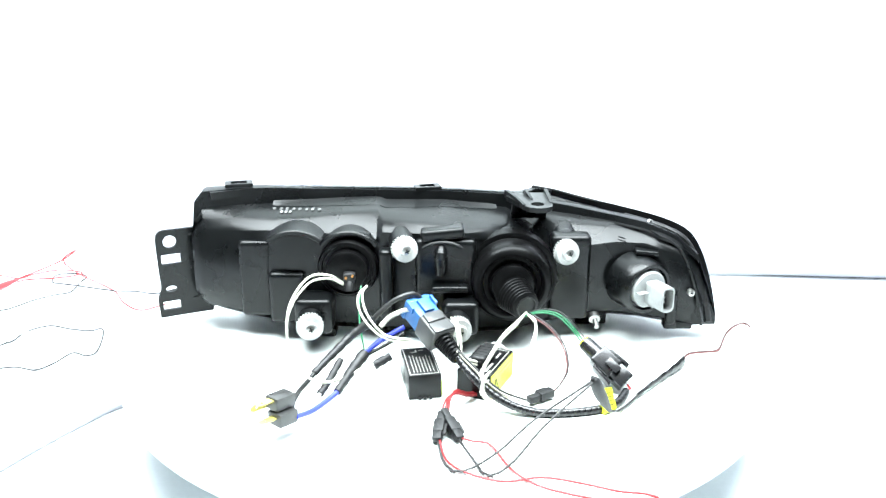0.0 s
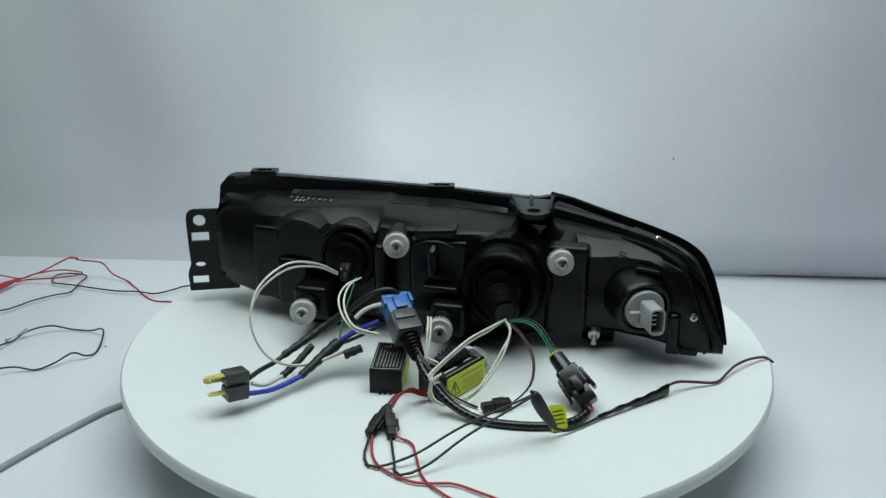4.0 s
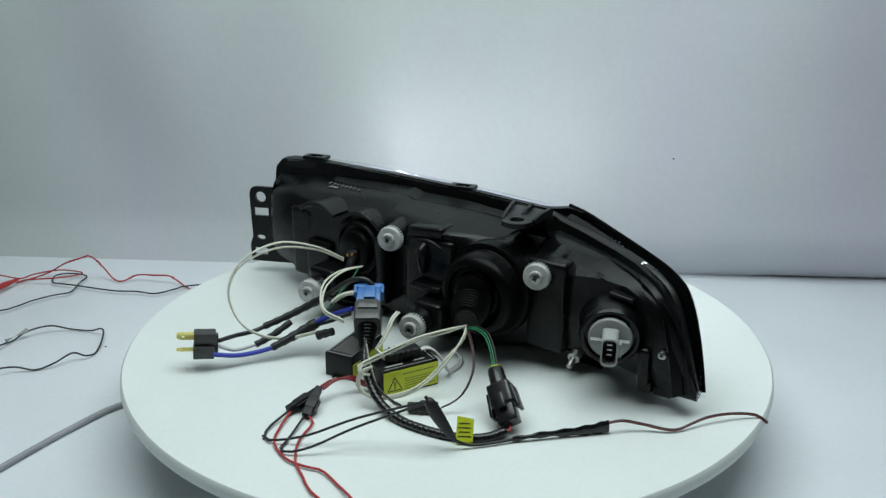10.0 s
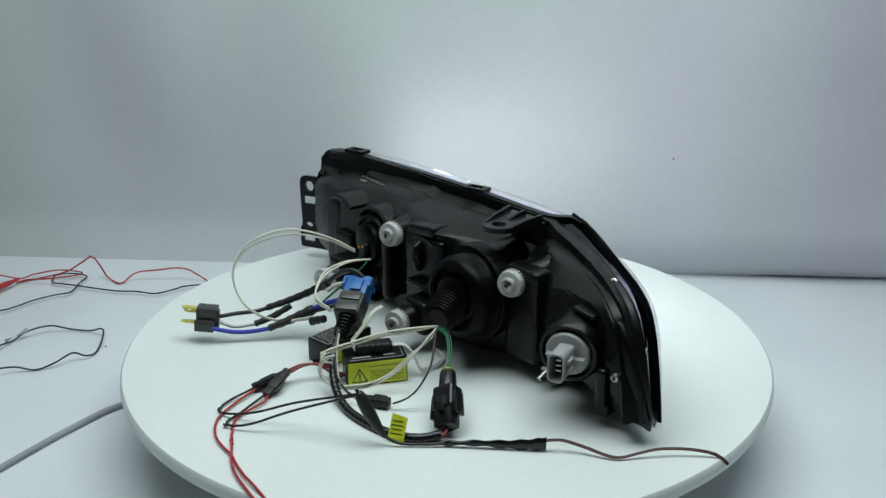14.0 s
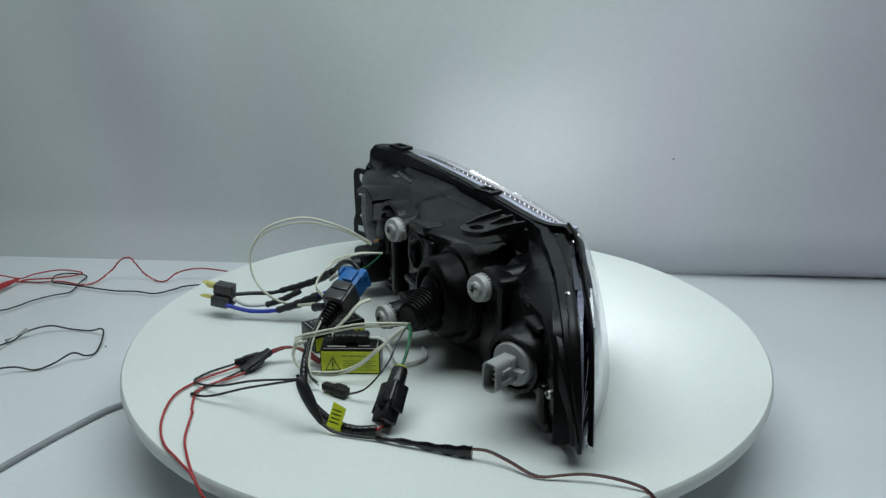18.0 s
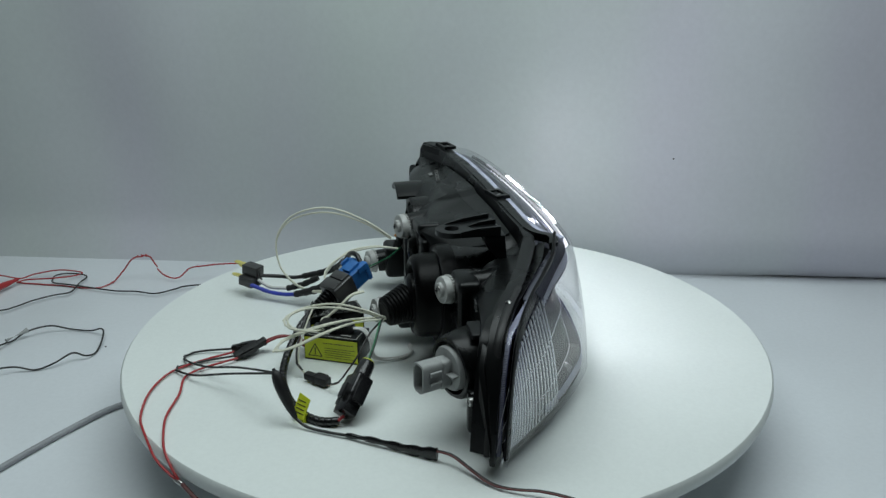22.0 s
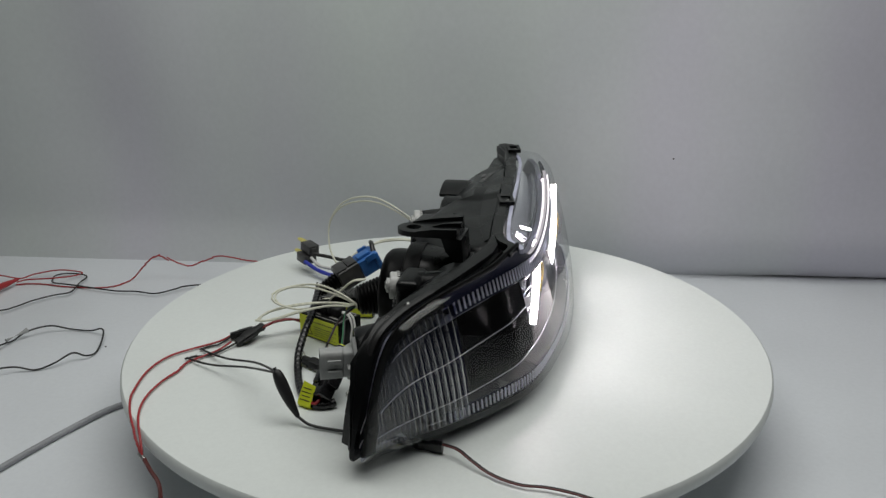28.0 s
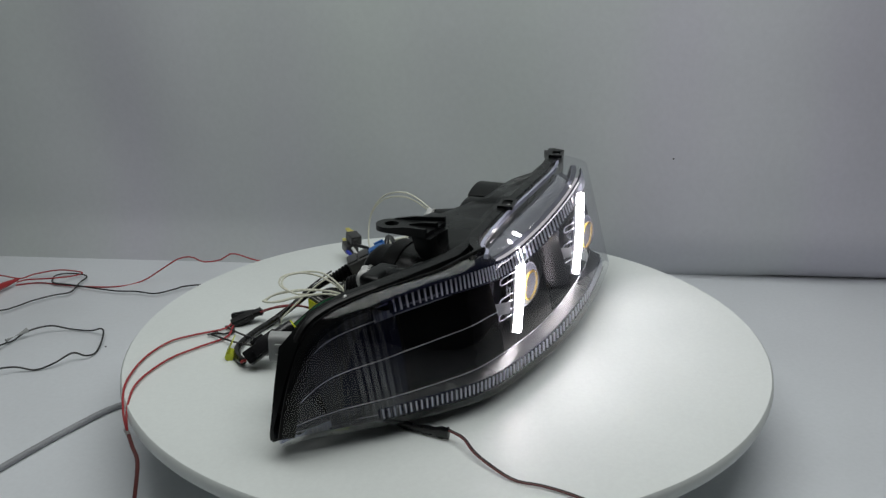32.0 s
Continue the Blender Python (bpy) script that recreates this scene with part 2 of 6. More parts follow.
def build_set():
    bm = B()
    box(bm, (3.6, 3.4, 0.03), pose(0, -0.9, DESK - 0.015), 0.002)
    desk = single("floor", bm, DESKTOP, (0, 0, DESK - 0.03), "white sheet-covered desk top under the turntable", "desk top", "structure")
    BASES[desk] = Vector((0, 0, DESK - 0.03))
    for x, y, r in ((-0.3869, 0.1184, 0.0012), (-0.4731, 0.0108, 0.0008), (0.4607, -0.0527, 0.0007)):
        bm = B()
        lathe(bm, [(r, DESK), (r * 0.8, DESK + 0.0004), (r * 0.3, DESK + 0.0006)], Matrix.Translation((x, y, 0)), 8)
        part("speck", bm, DARK, desk, "small dark speck")
    bm = B()
    rows = []
    nx, nz = 96, 44

    def sheet(x, z):
        fold = 0.004 * math.sin(x * 9 + z * 3) + 0.010 * noise.noise((x * 3.1, z * 2.3, 0.4)) + 0.0035 * math.sin(x * 23 + 1.3 * math.sin(z * 4))
        fold += 0.004 * noise.noise((x * 7.3 + z * 3.0, z * 1.6, 2.7))
        low = max(0.0, 1 - (z - DESK) / 0.055) ** 1.1
        east = min(1.0, max(0.0, (x - 0.05) / 0.3))
        west = min(1.0, max(0.0, (-0.1 - x) / 0.2))
        return wall_y(x) + (-0.030 * east + 0.020 * west) * (1 - low) + fold * min(1, (z - DESK) * 6)
    for j in range(nz + 1):
        z = DESK + 1.3 * (j / nz) ** 1.4
        row = []
        for x in [-1.5 + 3.0 * i / nx for i in range(nx + 1)]:
            lift = 0.0028 * min(1.0, max(0.0, (x - 0.40) / 0.05)) * max(0.0, 1 - j / 5)
            row.append(bm.verts.new((x, sheet(x, z), z + lift)))
        rows.append(row)
    for r, s in zip(rows, rows[1:]):
        for k in range(nx):
            bm.faces.new((r[k], r[k + 1], s[k + 1], s[k]))
    ext = bmesh.ops.extrude_face_region(bm, geom=list(bm.faces))
    bmesh.ops.translate(bm, vec=(0, 0.012, 0), verts=[v for v in ext["geom"] if isinstance(v, bmesh.types.BMVert)])
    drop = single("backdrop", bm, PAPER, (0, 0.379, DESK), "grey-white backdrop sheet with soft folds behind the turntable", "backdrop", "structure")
    BASES[drop] = Vector((0, 0.379, DESK))
    x, z = 0.2943, 0.0943
    bm = B()
    lathe(bm, [(0.0014, 0.0), (0.0011, 0.0006), (0.0004, 0.0009)], towards((x, sheet(x, z) + 0.0002, z), (0.05, -1, 0)), 10)
    part("speck", bm, BASE, drop, "small dark speck on the sheet")
    # out of view: shell added to close the room, dark to keep reflections low
    for name, size, at in (("wall_west", (0.05, 4.4, 1.4), (-1.55, -1.2, 0.55)), ("wall_east", (0.05, 4.4, 1.4), (1.55, -1.2, 0.55)),
                           ("wall_south", (3.1, 0.05, 1.4), (0, -3.3, 0.55)), ("ceiling", (3.2, 4.4, 0.05), (0, -1.2, 1.27))):
        bm = B()
        box(bm, size, pose(*at))
        single(name, bm, ROOMSHELL, at, "unseen plain dark surface added to close the room", "ceiling" if name == "ceiling" else "wall", "structure")


def build_turntable():
    t = thing("turntable", (0, 0, DESK), "round white turntable with a dark base on the desk", "turntable", turning=False)
    bm = B()
    lathe(bm, [(0.13, DESK), (0.135, DESK + 0.004), (0.135, -0.020), (0.12, -0.0138)], sides=64)
    part("base", bm, BASE, t, "dark round motor base")
    bm = B()
    lathe(bm, [(0.27, -0.0135), (0.2975, -0.0135), (0.3007, -0.0110), (0.3016, -0.007), (0.3009, -0.0018), (0.2993, 0.0), (0.15, 0.0), (0.01, 0.0)], sides=192)
    p = part("platter", bm, PLATTER, t, "white laminated round platter")
    return p


build_set()
platter = build_turntable()


# ---- the headlight ----
# control lines of the clear cover, from the bracket end to the pointed corner: back edge, hood ridge, lower edge, bottom back edge
BACK_EDGE = [(-0.222, 0.018, 0.136), (-0.17, 0.04, 0.1355), (-0.09, 0.049, 0.1335), (0.0, 0.055, 0.13), (0.07, 0.063, 0.1245), (0.095, 0.077, 0.124), (0.1356, 0.0610, 0.1188), (0.1875, 0.0328, 0.1134), (0.231, 0.0112, 0.1), (0.2505, 0.0019, 0.0606), (0.2606, -0.0029, 0.0149)]
HOOD_RIDGE = [(-0.212, 0.066, 0.1325), (-0.17, 0.08, 0.1295), (-0.09, 0.092, 0.1245), (0.0, 0.099, 0.12), (0.07, 0.098, 0.117), (0.105, 0.087, 0.1165), (0.142, 0.066, 0.114), (0.192, 0.040, 0.109), (0.2320, 0.0165, 0.0965), (0.2500, 0.0055, 0.0600), (0.2606, -0.002, 0.0149)]
LOWER_EDGE = [(-0.215, 0.1, 0.012), (-0.17, 0.1075, 0.012), (-0.09, 0.118, 0.012), (0.0, 0.1215, 0.012), (0.07, 0.1145, 0.012), (0.12, 0.104, 0.012), (0.156, 0.084, 0.012), (0.19, 0.058, 0.012), (0.222, 0.028, 0.012), (0.244, 0.006, 0.0125), (0.259, -0.002, 0.0135)]
BOTTOM_EDGE = [(-0.222, 0.03, 0.006), (-0.17, 0.03, 0.004), (-0.09, 0.03, 0.003), (0.0, 0.03, 0.003), (0.07, 0.03, 0.003), (0.11, 0.03, 0.004), (0.15, 0.03, 0.005), (0.18, 0.025, 0.006), (0.21, 0.015, 0.007), (0.235, 0.0, 0.008), (0.255, -0.004, 0.0135)]
LINES = [spline(line, 8) for line in (BACK_EDGE, HOOD_RIDGE, LOWER_EDGE, BOTTOM_EDGE)]
LAST = len(LINES[0]) - 1


def along(k, u):
    """A point of control line k at u, 0 at the bracket end, 1 at the corner."""
    f = max(0.0, min(1.0, u)) * LAST
    i = min(int(f), LAST - 1)
    return LINES[k][i].lerp(LINES[k][i + 1], f - i)


def cover_point(u, v, depth=0.0):
    """A point of the front face: v = 0 on the ridge, 1 on the lower edge; depth: how far inside the cover."""
    a, b = along(1, u), along(2, u)
    way = (along(2, min(u + 0.01, 1)) - along(2, max(u - 0.01, 0))).normalized()
    out = Vector((-way.y, way.x, 0)).normalized()
    bulge = 0.004 * 4 * v * (1 - v) * min(1, 8 * u, 5 * (1 - u))
    return a.lerp(b, v) + out * (bulge - depth)


def bezel_point(u, v, lift=0.0):
    """A point of the inner bezel, which stands upright behind the raked cover."""
    x = along(2, u).x
    middle = min(1.0, max(0.0, (0.19 - x) / 0.09))
    return cover_point(u, v, 0.011 + 0.0175 * (1 - 0.75 * v) * middle - lift)


def u_at(x):
    """The u at which the lower edge passes x."""
    lo, hi = 0.0, 1.0
    for _ in range(30):
        mid = (lo + hi) / 2
        if along(2, mid).x < x:
            lo = mid
        else:
            hi = mid
    return lo


def rounded(points, r, n=3):
    """Round the inner corners of an open line of points."""
    out = [Vector(points[0])]
    for a, b, c in zip(points, points[1:], points[2:]):
        a, b, c = Vector(a), Vector(b), Vector(c)
        d1, d2 = min(r, (a - b).length * 0.45), min(r, (c - b).length * 0.45)
        p, q = b + (a - b).normalized() * d1, b + (c - b).normalized() * d2
        for k in range(n + 1):
            s = k / n
            out.append(p * (1 - s) ** 2 + b * 2 * s * (1 - s) + q * s * s)
    out.append(Vector(points[-1]))
    return out


# the housing's sections: x, rail back y, rail z, shelf y, shelf z, wall y, bottom z, front y
HOUSING = [
    (-0.2390, 0.018, 0.1060, 0.008, 0.100, 0.002, 0.030, 0.030),
    (-0.2360, 0.019, 0.1300, 0.006, 0.105, 0.000, 0.028, 0.032),
    (-0.2290, 0.022, 0.1385, 0.004, 0.109, -0.003, 0.024, 0.034),
    (-0.1990, 0.033, 0.1388, 0.001, 0.1130, -0.008, 0.018, 0.040),
    (-0.1640, 0.040, 0.1378, -0.003, 0.1150, -0.012, 0.012, 0.043),
    (-0.1260, 0.045, 0.1356, 0.000, 0.1165, -0.014, 0.007, 0.049),
    (-0.1000, 0.048, 0.1346, 0.005, 0.1180, -0.014, 0.006, 0.050),
    (-0.0640, 0.050, 0.1332, 0.010, 0.1195, -0.015, 0.004, 0.054),
    (-0.0580, 0.051, 0.1329, -0.006, 0.1150, -0.018, 0.004, 0.055),
    (0.0000, 0.055, 0.1305, -0.018, 0.1140, -0.022, 0.003, 0.060),
    (0.0160, 0.056, 0.1295, -0.0265, 0.1115, -0.024, 0.004, 0.061),
    (0.0400, 0.058, 0.1277, -0.0110, 0.1085, -0.020, 0.004, 0.061),
    (0.0600, 0.060, 0.1262, 0.0030, 0.1050, -0.018, 0.004, 0.062),
    (0.0650, 0.061, 0.1256, 0.0300, 0.0985, -0.017, 0.005, 0.062),
    (0.0840, 0.060, 0.1235, 0.0300, 0.0990, -0.013, 0.008, 0.062),
    (0.0960, 0.055, 0.1205, 0.0200, 0.1060, -0.009, 0.009, 0.061),
    (0.1250, 0.044, 0.1180, 0.0165, 0.1055, -0.005, 0.013, 0.055),
    (0.1600, 0.029, 0.1145, 0.0110, 0.1040, -0.004, 0.015, 0.040),
    (0.1880, 0.015, 0.1115, 0.0040, 0.1010, -0.008, 0.014, 0.026),
    (0.2150, 0.002, 0.1030, -0.012, 0.092, -0.016, 0.012, 0.009),
    (0.2350, -0.006, 0.0860, -0.014, 0.078, -0.0185, 0.011, -0.001),
    (0.2460, -0.0075, 0.0600, -0.0115, 0.052, -0.0140, 0.012, -0.0055),
    (0.2570, -0.0110, 0.0260, -0.0122, 0.024, -0.0140, 0.014, -0.0100),
]


def housing_at(x):
    for a, b in zip(HOUSING, HOUSING[1:]):
        if a[0] <= x <= b[0]:
            s = (x - a[0]) / (b[0] - a[0])
            return [p + (q - p) * s for p, q in zip(a, b)]
    return HOUSING[0] if x < HOUSING[0][0] else HOUSING[-1]


def housing_section(x, yr, zr, ys, zs, yw, zb, yf):
    drop = min(0.017, (zr - zs) * 0.68)
    k = min(1.0, (zr - zb) / 0.07, (yf - yw) / 0.012)     # the thin pointed end has smaller steps
    pts = [(min(yr + (0.012 if x < 0.09 else 0.005), yf), zr - 0.001 * k), (yr, zr), (yr - 0.007 * k, zr - 0.001 * k), (yr - 0.008 * k, zr - drop),
           (yr - 0.012 * k, zr - drop - 0.001 * k), (ys + 0.006 * k, zs + 0.002 * k), (ys, zs - 0.001 * k), (yw + 0.002 * k, zs - 0.007 * k - 0.9 * max(0.0, ys - yw - 0.012)),
           (yw, zb + 0.5 * (zs - zb)), (yw, zb + 0.3 * (zs - zb)), (yw + 0.003 * k, zb + 0.1 * (zs - zb)), (yw + min(0.014, 0.6 * (yf - yw)), zb + 0.001 * k),
           (yf - min(0.012, 0.3 * (yf - yw)), zb), (yf, zb + 0.003 * k)]
    return [(x, y, z) for y, z in pts]


def plate(bm, outline, holes, thick, m):
    """A flat plate with holes."""
    edges = []
    for loop in (outline, *holes):
        vs = [bm.verts.new(m @ Vector((x, y, 0))) for x, y in loop]
        edges += [bm.edges.new((a, b)) for a, b in zip(vs, vs[1:] + vs[:1])]
    r = bmesh.ops.triangle_fill(bm, edges=edges, use_beauty=True, use_dissolve=False)
    faces = [g for g in r["geom"] if isinstance(g, bmesh.types.BMFace)]
    ext = bmesh.ops.extrude_face_region(bm, geom=faces)
    move = m.to_3x3() @ Vector((0, 0, thick))
    bmesh.ops.translate(bm, vec=move, verts=[g for g in ext["geom"] if isinstance(g, bmesh.types.BMVert)])


def arch(bm, cx, cz, r, a0, a1, y0, y1, thick):
    """A curved ledge that stands out of the back."""
    secs = []
    for k in range(15):
        a = radians(a0 + (a1 - a0) * k / 14)
        c, s_ = math.cos(a), math.sin(a)
        secs.append([(cx + (r + d) * c, y, cz + (r + d) * s_) for d, y in ((0, y0), (0, y1 + 0.001), (0.001, y1), (thick - 0.001, y1), (thick, y1 + 0.001), (thick + 0.001, y0))])
    loft(bm, secs)


def ring(cx, cy, r, n=16, ry=None):
    return [(cx + r * math.cos(2 * math.pi * k / n), cy + (ry or r) * math.sin(2 * math.pi * k / n)) for k in range(n)]


def rect(x0, y0, x1, y1):
    return [(x0, y0), (x1, y0), (x1, y1), (x0, y1)]


def cross_screw(name, at, way, r, parent, material, label):
    """A round screw head with a dark cross laid on for the shaded recess."""
    bm = B()
    m = towards(at, way)
    arm, cut = r * 0.5, r * 0.16
    lathe(bm, [(r * 0.9, -0.004), (r, 0.0), (r * 0.92, r * 0.25), (r * 0.6, r * 0.42)], m, 20)
    s = part(name, bm, material, parent, label)
    bm = B()
    for a in (0, 90):
        box(bm, (arm * 2, cut * 2, 0.0004), m @ pose(0, 0, r * 0.42 + 0.0002, 0, 0, a + 20))
    part("recess", bm, DARK, s, "dark cross laid on for the shaded recess")
    return s


def build_headlight():
    h = thing("headlight", (0, 0, 0), "black car headlight unit with clear lens and lit white bars", "headlight")
    # housing
    bm = B()
    loft(bm, [housing_section(*s) for s in HOUSING])
    bmesh.ops.triangulate(bm, faces=[f for f in bm.faces if len(f.verts) > 4])
    housing = part("housing", bm, BLACK, h, "moulded black plastic rear housing", smooth=42)
    # rim that grips the cover: along the top, and the fin round the pointed end
    bm = B()
    line = [along(0, i / 60) + Vector((0, -0.001, 0.0)) for i in range(0, 33)]
    sweep(bm, line, [(-0.003, -0.006), (0.004, -0.006), (0.004, 0.001), (-0.003, 0.001)])
    part("top_rail", bm, BLACK, h, "black rail along the cover's top edge")
    fin = spline([(0.0884, 0.0800, 0.1262), (0.1102, 0.0728, 0.1240), (0.1312, 0.0645, 0.1202), (0.1588, 0.0495, 0.1168), (0.1870, 0.0335, 0.1135),
                  (0.2130, 0.0200, 0.1085), (0.2310, 0.0112, 0.1000), (0.2415, 0.0062, 0.0850), (0.2495, 0.0024, 0.0640), (0.2555, -0.0004, 0.0420),
                  (0.2600, -0.0024, 0.0200)], 6)
    inward = Vector((-0.42, -0.9, 0)).normalized()
    for name, depth, out, wide, high, mat_ in (("rim_lip", 0.0010, 0.0010, 0.0028, 0.0062, RUBBER), ("rim_seal", 0.0138, -0.0010, 0.0060, 0.0070, DARK),
                                                ("rim_flange", 0.0205, -0.0080, 0.0090, 0.0095, BLACK)):
        bm = B()
        pts = []
        for i, p in enumerate(fin):
            if i < {"rim_lip": 0, "rim_seal": 22, "rim_flange": 26}[name]:
                continue
            a, b = fin[max(i - 1, 0)], fin[min(i + 1, len(fin) - 1)]
            way = (b - a).normalized()
            up = inward.cross(way)
            up = up if up.z > 0 or i > 8 else -up
            if up.dot(Vector((0.9, -0.4, 1))) < 0:
                up = -up
            tall = high + (0.0070 * min(1.0, max(0.0, (i - 16) / 8)) if name == "rim_lip" else 0.0)
            pts.append((p + inward * depth + up.normalized() * (out - tall / 2), up.normalized(), tall))
        rings = []
        for p, up, tall in pts:
            rings.append([p + inward * e * wide + up * q * tall / 2 for e, q in ((-0.5, -1), (-0.5, 0.7), (-0.2, 1), (0.2, 1), (0.5, 0.7), (0.5, -1))])
        loft(bm, rings)
        part(name, bm, mat_, h, "black rubber lip" if name == "rim_lip" else "")
    bm = B()
    rings = []
    for i, p in enumerate(fin[3:], 3):
        way = (fin[min(i + 1, len(fin) - 1)] - fin[i - 1]).normalized()
        up = inward.cross(way)
        up = (up if up.dot(Vector((0.9, -0.4, 1))) > 0 else -up).normalized()
        reach = 0.016 + 0.012 * min(1.0, max(0.0, (i - 24) / 6))
        rings.append([p + inward * d + up * q for d, q in ((0.009, -0.0040), (reach, -0.0075), (reach, -0.0095), (0.009, -0.0060))])
    loft(bm, rings)
    part("rim_web", bm, BLACK, h, "black web between lip and flange")
    # clear lens edge beyond the lip, fine ribs; light caught in it painted violet
    bm, ribs = B(), B()
    rings = []
    for i, p in enumerate(fin[20:], 20):
        way = (fin[min(i + 1, len(fin) - 1)] - fin[i - 1]).normalized()
        up = inward.cross(way)
        up = (up if up.dot(Vector((0.9, -0.4, 1))) > 0 else -up).normalized()
        back = 0.0060 * min(1.0, max(0.0, (i - 20) / 14)) ** 1.3 - 0.0030
        rings.append([p + inward * back - inward * d + up * q for d, q in ((-0.0082, -0.013), (-0.0082, -0.0090), (-0.0030, -0.0090), (-0.0030, -0.013))])
        nxt = fin[min(i + 1, len(fin) - 1)]
        for k in range(3):
            q = p.lerp(nxt, k / 3) + inward * back
            loft(ribs, [[q + way * e - inward * d + up * r for d, r in ((-0.0078, -0.0105), (-0.0078, -0.0078), (-0.0034, -0.0078), (-0.0034, -0.0105))] for e in (0.0, 0.0007)])
    loft(bm, rings)
    edge = part("lens_edge", bm, EDGE, h, "lens edge, painted violet for the light caught in it")
    part("edge_ribs", ribs, PALE, edge, "fine pale ribs along the lens edge")
    bm = B()
    sweep(bm, [along(0, i / 60) + Vector((0, 0.0065, -0.0004)) for i in range(2, 31)], [(-0.0016, -0.004), (0.0016, -0.004), (0.0016, -0.0004), (-0.0016, 0.0004)])
    part("lens_edge", bm, PALE, h, "top edge of the lens, painted pale violet for caught light")
    # pads under the pointed end and the feet on which the unit stands
    for at, size in (((0.228, -0.008, 0.0135), (0.016, 0.010, 0.008)), ((0.214, -0.010, 0.016), (0.012, 0.014, 0.010)),
                     ((-0.12, 0.0, 0.004), (0.03, 0.02, 0.008)), ((0.02, 0.02, 0.0025), (0.05, 0.03, 0.005)), ((0.145, 0.03, 0.007), (0.03, 0.02, 0.014))):
        bm = B()
        box(bm, size, pose(*at), 0.002)
        part("foot", bm, BLACK, h)
    # end bracket
    bm = B()
    outline = [(0.000, 0.0005), (0.050, 0.0005), (0.054, 0.012), (0.054, 0.088), (0.010, 0.0885), (0.006, 0.0875), (0.003, 0.0845), (0.0018, 0.079),
               (0.0022, 0.050), (0.0030, 0.030), (0.000, 0.023), (-0.001, 0.018)]
    holes = [ring(0.0150, 0.0765, 0.0062, 18), rect(0.006, 0.0545, 0.0235, 0.064), ring(0.0125, 0.0290, 0.0052, 14, 0.0029), rect(0.0035, 0.008, 0.0195, 0.0165)]
    m = Matrix.Translation((-0.2770, 0.0060, 0.0135)) @ Matrix(((0.91, 0, 0.41, 0), (0.41, 0, -0.91, 0), (0, 1, 0, 0), (0, 0, 0, 1)))
    plate(bm, outline, holes, 0.0035, m)
    part("mounting_bracket", bm, BLACK, h, "black end bracket with round and square holes", smooth=30)
    for z in (0.030, 0.062, 0.096):
        bm = B()
        box(bm, (0.030, 0.020, 0.003), Matrix.Translation((-0.236, 0.030, z)) @ pose(0, 0, 0, 0, 0, 24), 0.0008)
        part("bracket_rib", bm, BLACK, h)
    # adjuster knobs on their bosses
    for at, way, r, start in (((-0.0356, -0.0395, 0.0985), (0.30, -0.95, 0.06), 0.0114, (-0.0440, 0.016, 0.1030)),
                              ((0.1125, -0.0230, 0.0900), (0.30, -0.95, 0.06), 0.0114, (0.1150, 0.026, 0.0940)),
                              ((-0.1208, -0.0630, 0.0328), (0.26, -0.96, 0.04), 0.0117, (-0.119, -0.015, 0.036)),
                              ((0.0125, -0.0690, 0.0325), (0.26, -0.96, 0.04), 0.0114, (0.012, -0.015, 0.036))):
        way = Vector(way).normalized()
        at = Vector(at)
        m = towards(at, way)
        bm = B()
        tube(bm, [Vector(start), Vector(start).lerp(at - way * 0.012, 0.6), at - way * 0.012], [0.0135, 0.0124, 0.0118], 24)
        for k in range(5):
            a = radians(40 + 25 * k)
            box(bm, (0.0030, 0.0030, 0.010), m @ pose(0.0098 * math.cos(a), 0.0098 * math.sin(a), -0.011), 0.0006)
        part("adjuster_boss", bm, BLACK, h, "ribbed black boss behind the adjuster")
        bm = B()
        lathe(bm, [(r * 0.85, -0.0072), (r * 0.97, -0.0068), (r, -0.0060), (r, -0.0012), (r * 0.955, 0.0), (r * 0.56, 0.0), (r * 0.54, 0.0024), (r * 0.48, 0.003), (r * 0.2, 0.003)], m, 36)
        k1 = part("adjuster_knob", bm, KNOB, h, "grey toothed adjuster knob")
        teeth = B()
        for k in range(28):
            a = 2 * math.pi * k / 28
            box(teeth, (0.0022, 0.0013, 0.0022), m @ Matrix.Rotation(a, 4, "Z") @ pose(r * 0.975, 0, -0.0066), 0.0)
        part("teeth", teeth, KNOB, k1)
        cross_screw("adjuster_screw", at + way * 0.0022, way, r * 0.40, k1, STEEL, "zinc cross-head screw")
    # large dust cap with its bellows
    cx, cz = 0.0600, 0.0650
    m = towards((cx, -0.012, cz), (0.02, -1, 0.02))
    bm = B()
    lathe(bm, [(0.0440, -0.006), (0.0440, 0.005), (0.0432, 0.0078), (0.0405, 0.0088), (0.0385, 0.0084), (0.0374, 0.0100), (0.0370, 0.0200), (0.0358, 0.0255), (0.0328, 0.0288), (0.0295, 0.0295),
               (0.0272, 0.0280), (0.0262, 0.0240), (0.0225, 0.0232), (0.0200, 0.0250), (0.0192, 0.0300), (0.0150, 0.0330), (0.006, 0.0330)], m, 64)
    cap = part("dust_cap", bm, RUBBER, h, "round black rubber dust cap")
    bm = B()
    axis = [Vector((0.0612, -0.0440, 0.0590)).lerp(Vector((0.0705, -0.0650, 0.0555)), i / 22) for i in range(23)]
    tube(bm, axis, [0.0178 - 0.00022 * i - (0.0012 if i % 3 == 1 else 0) for i in range(23)], 28)
    bellows = part("bellows", bm, RUBBER, cap, "ribbed black rubber bellows")
    bm = B()
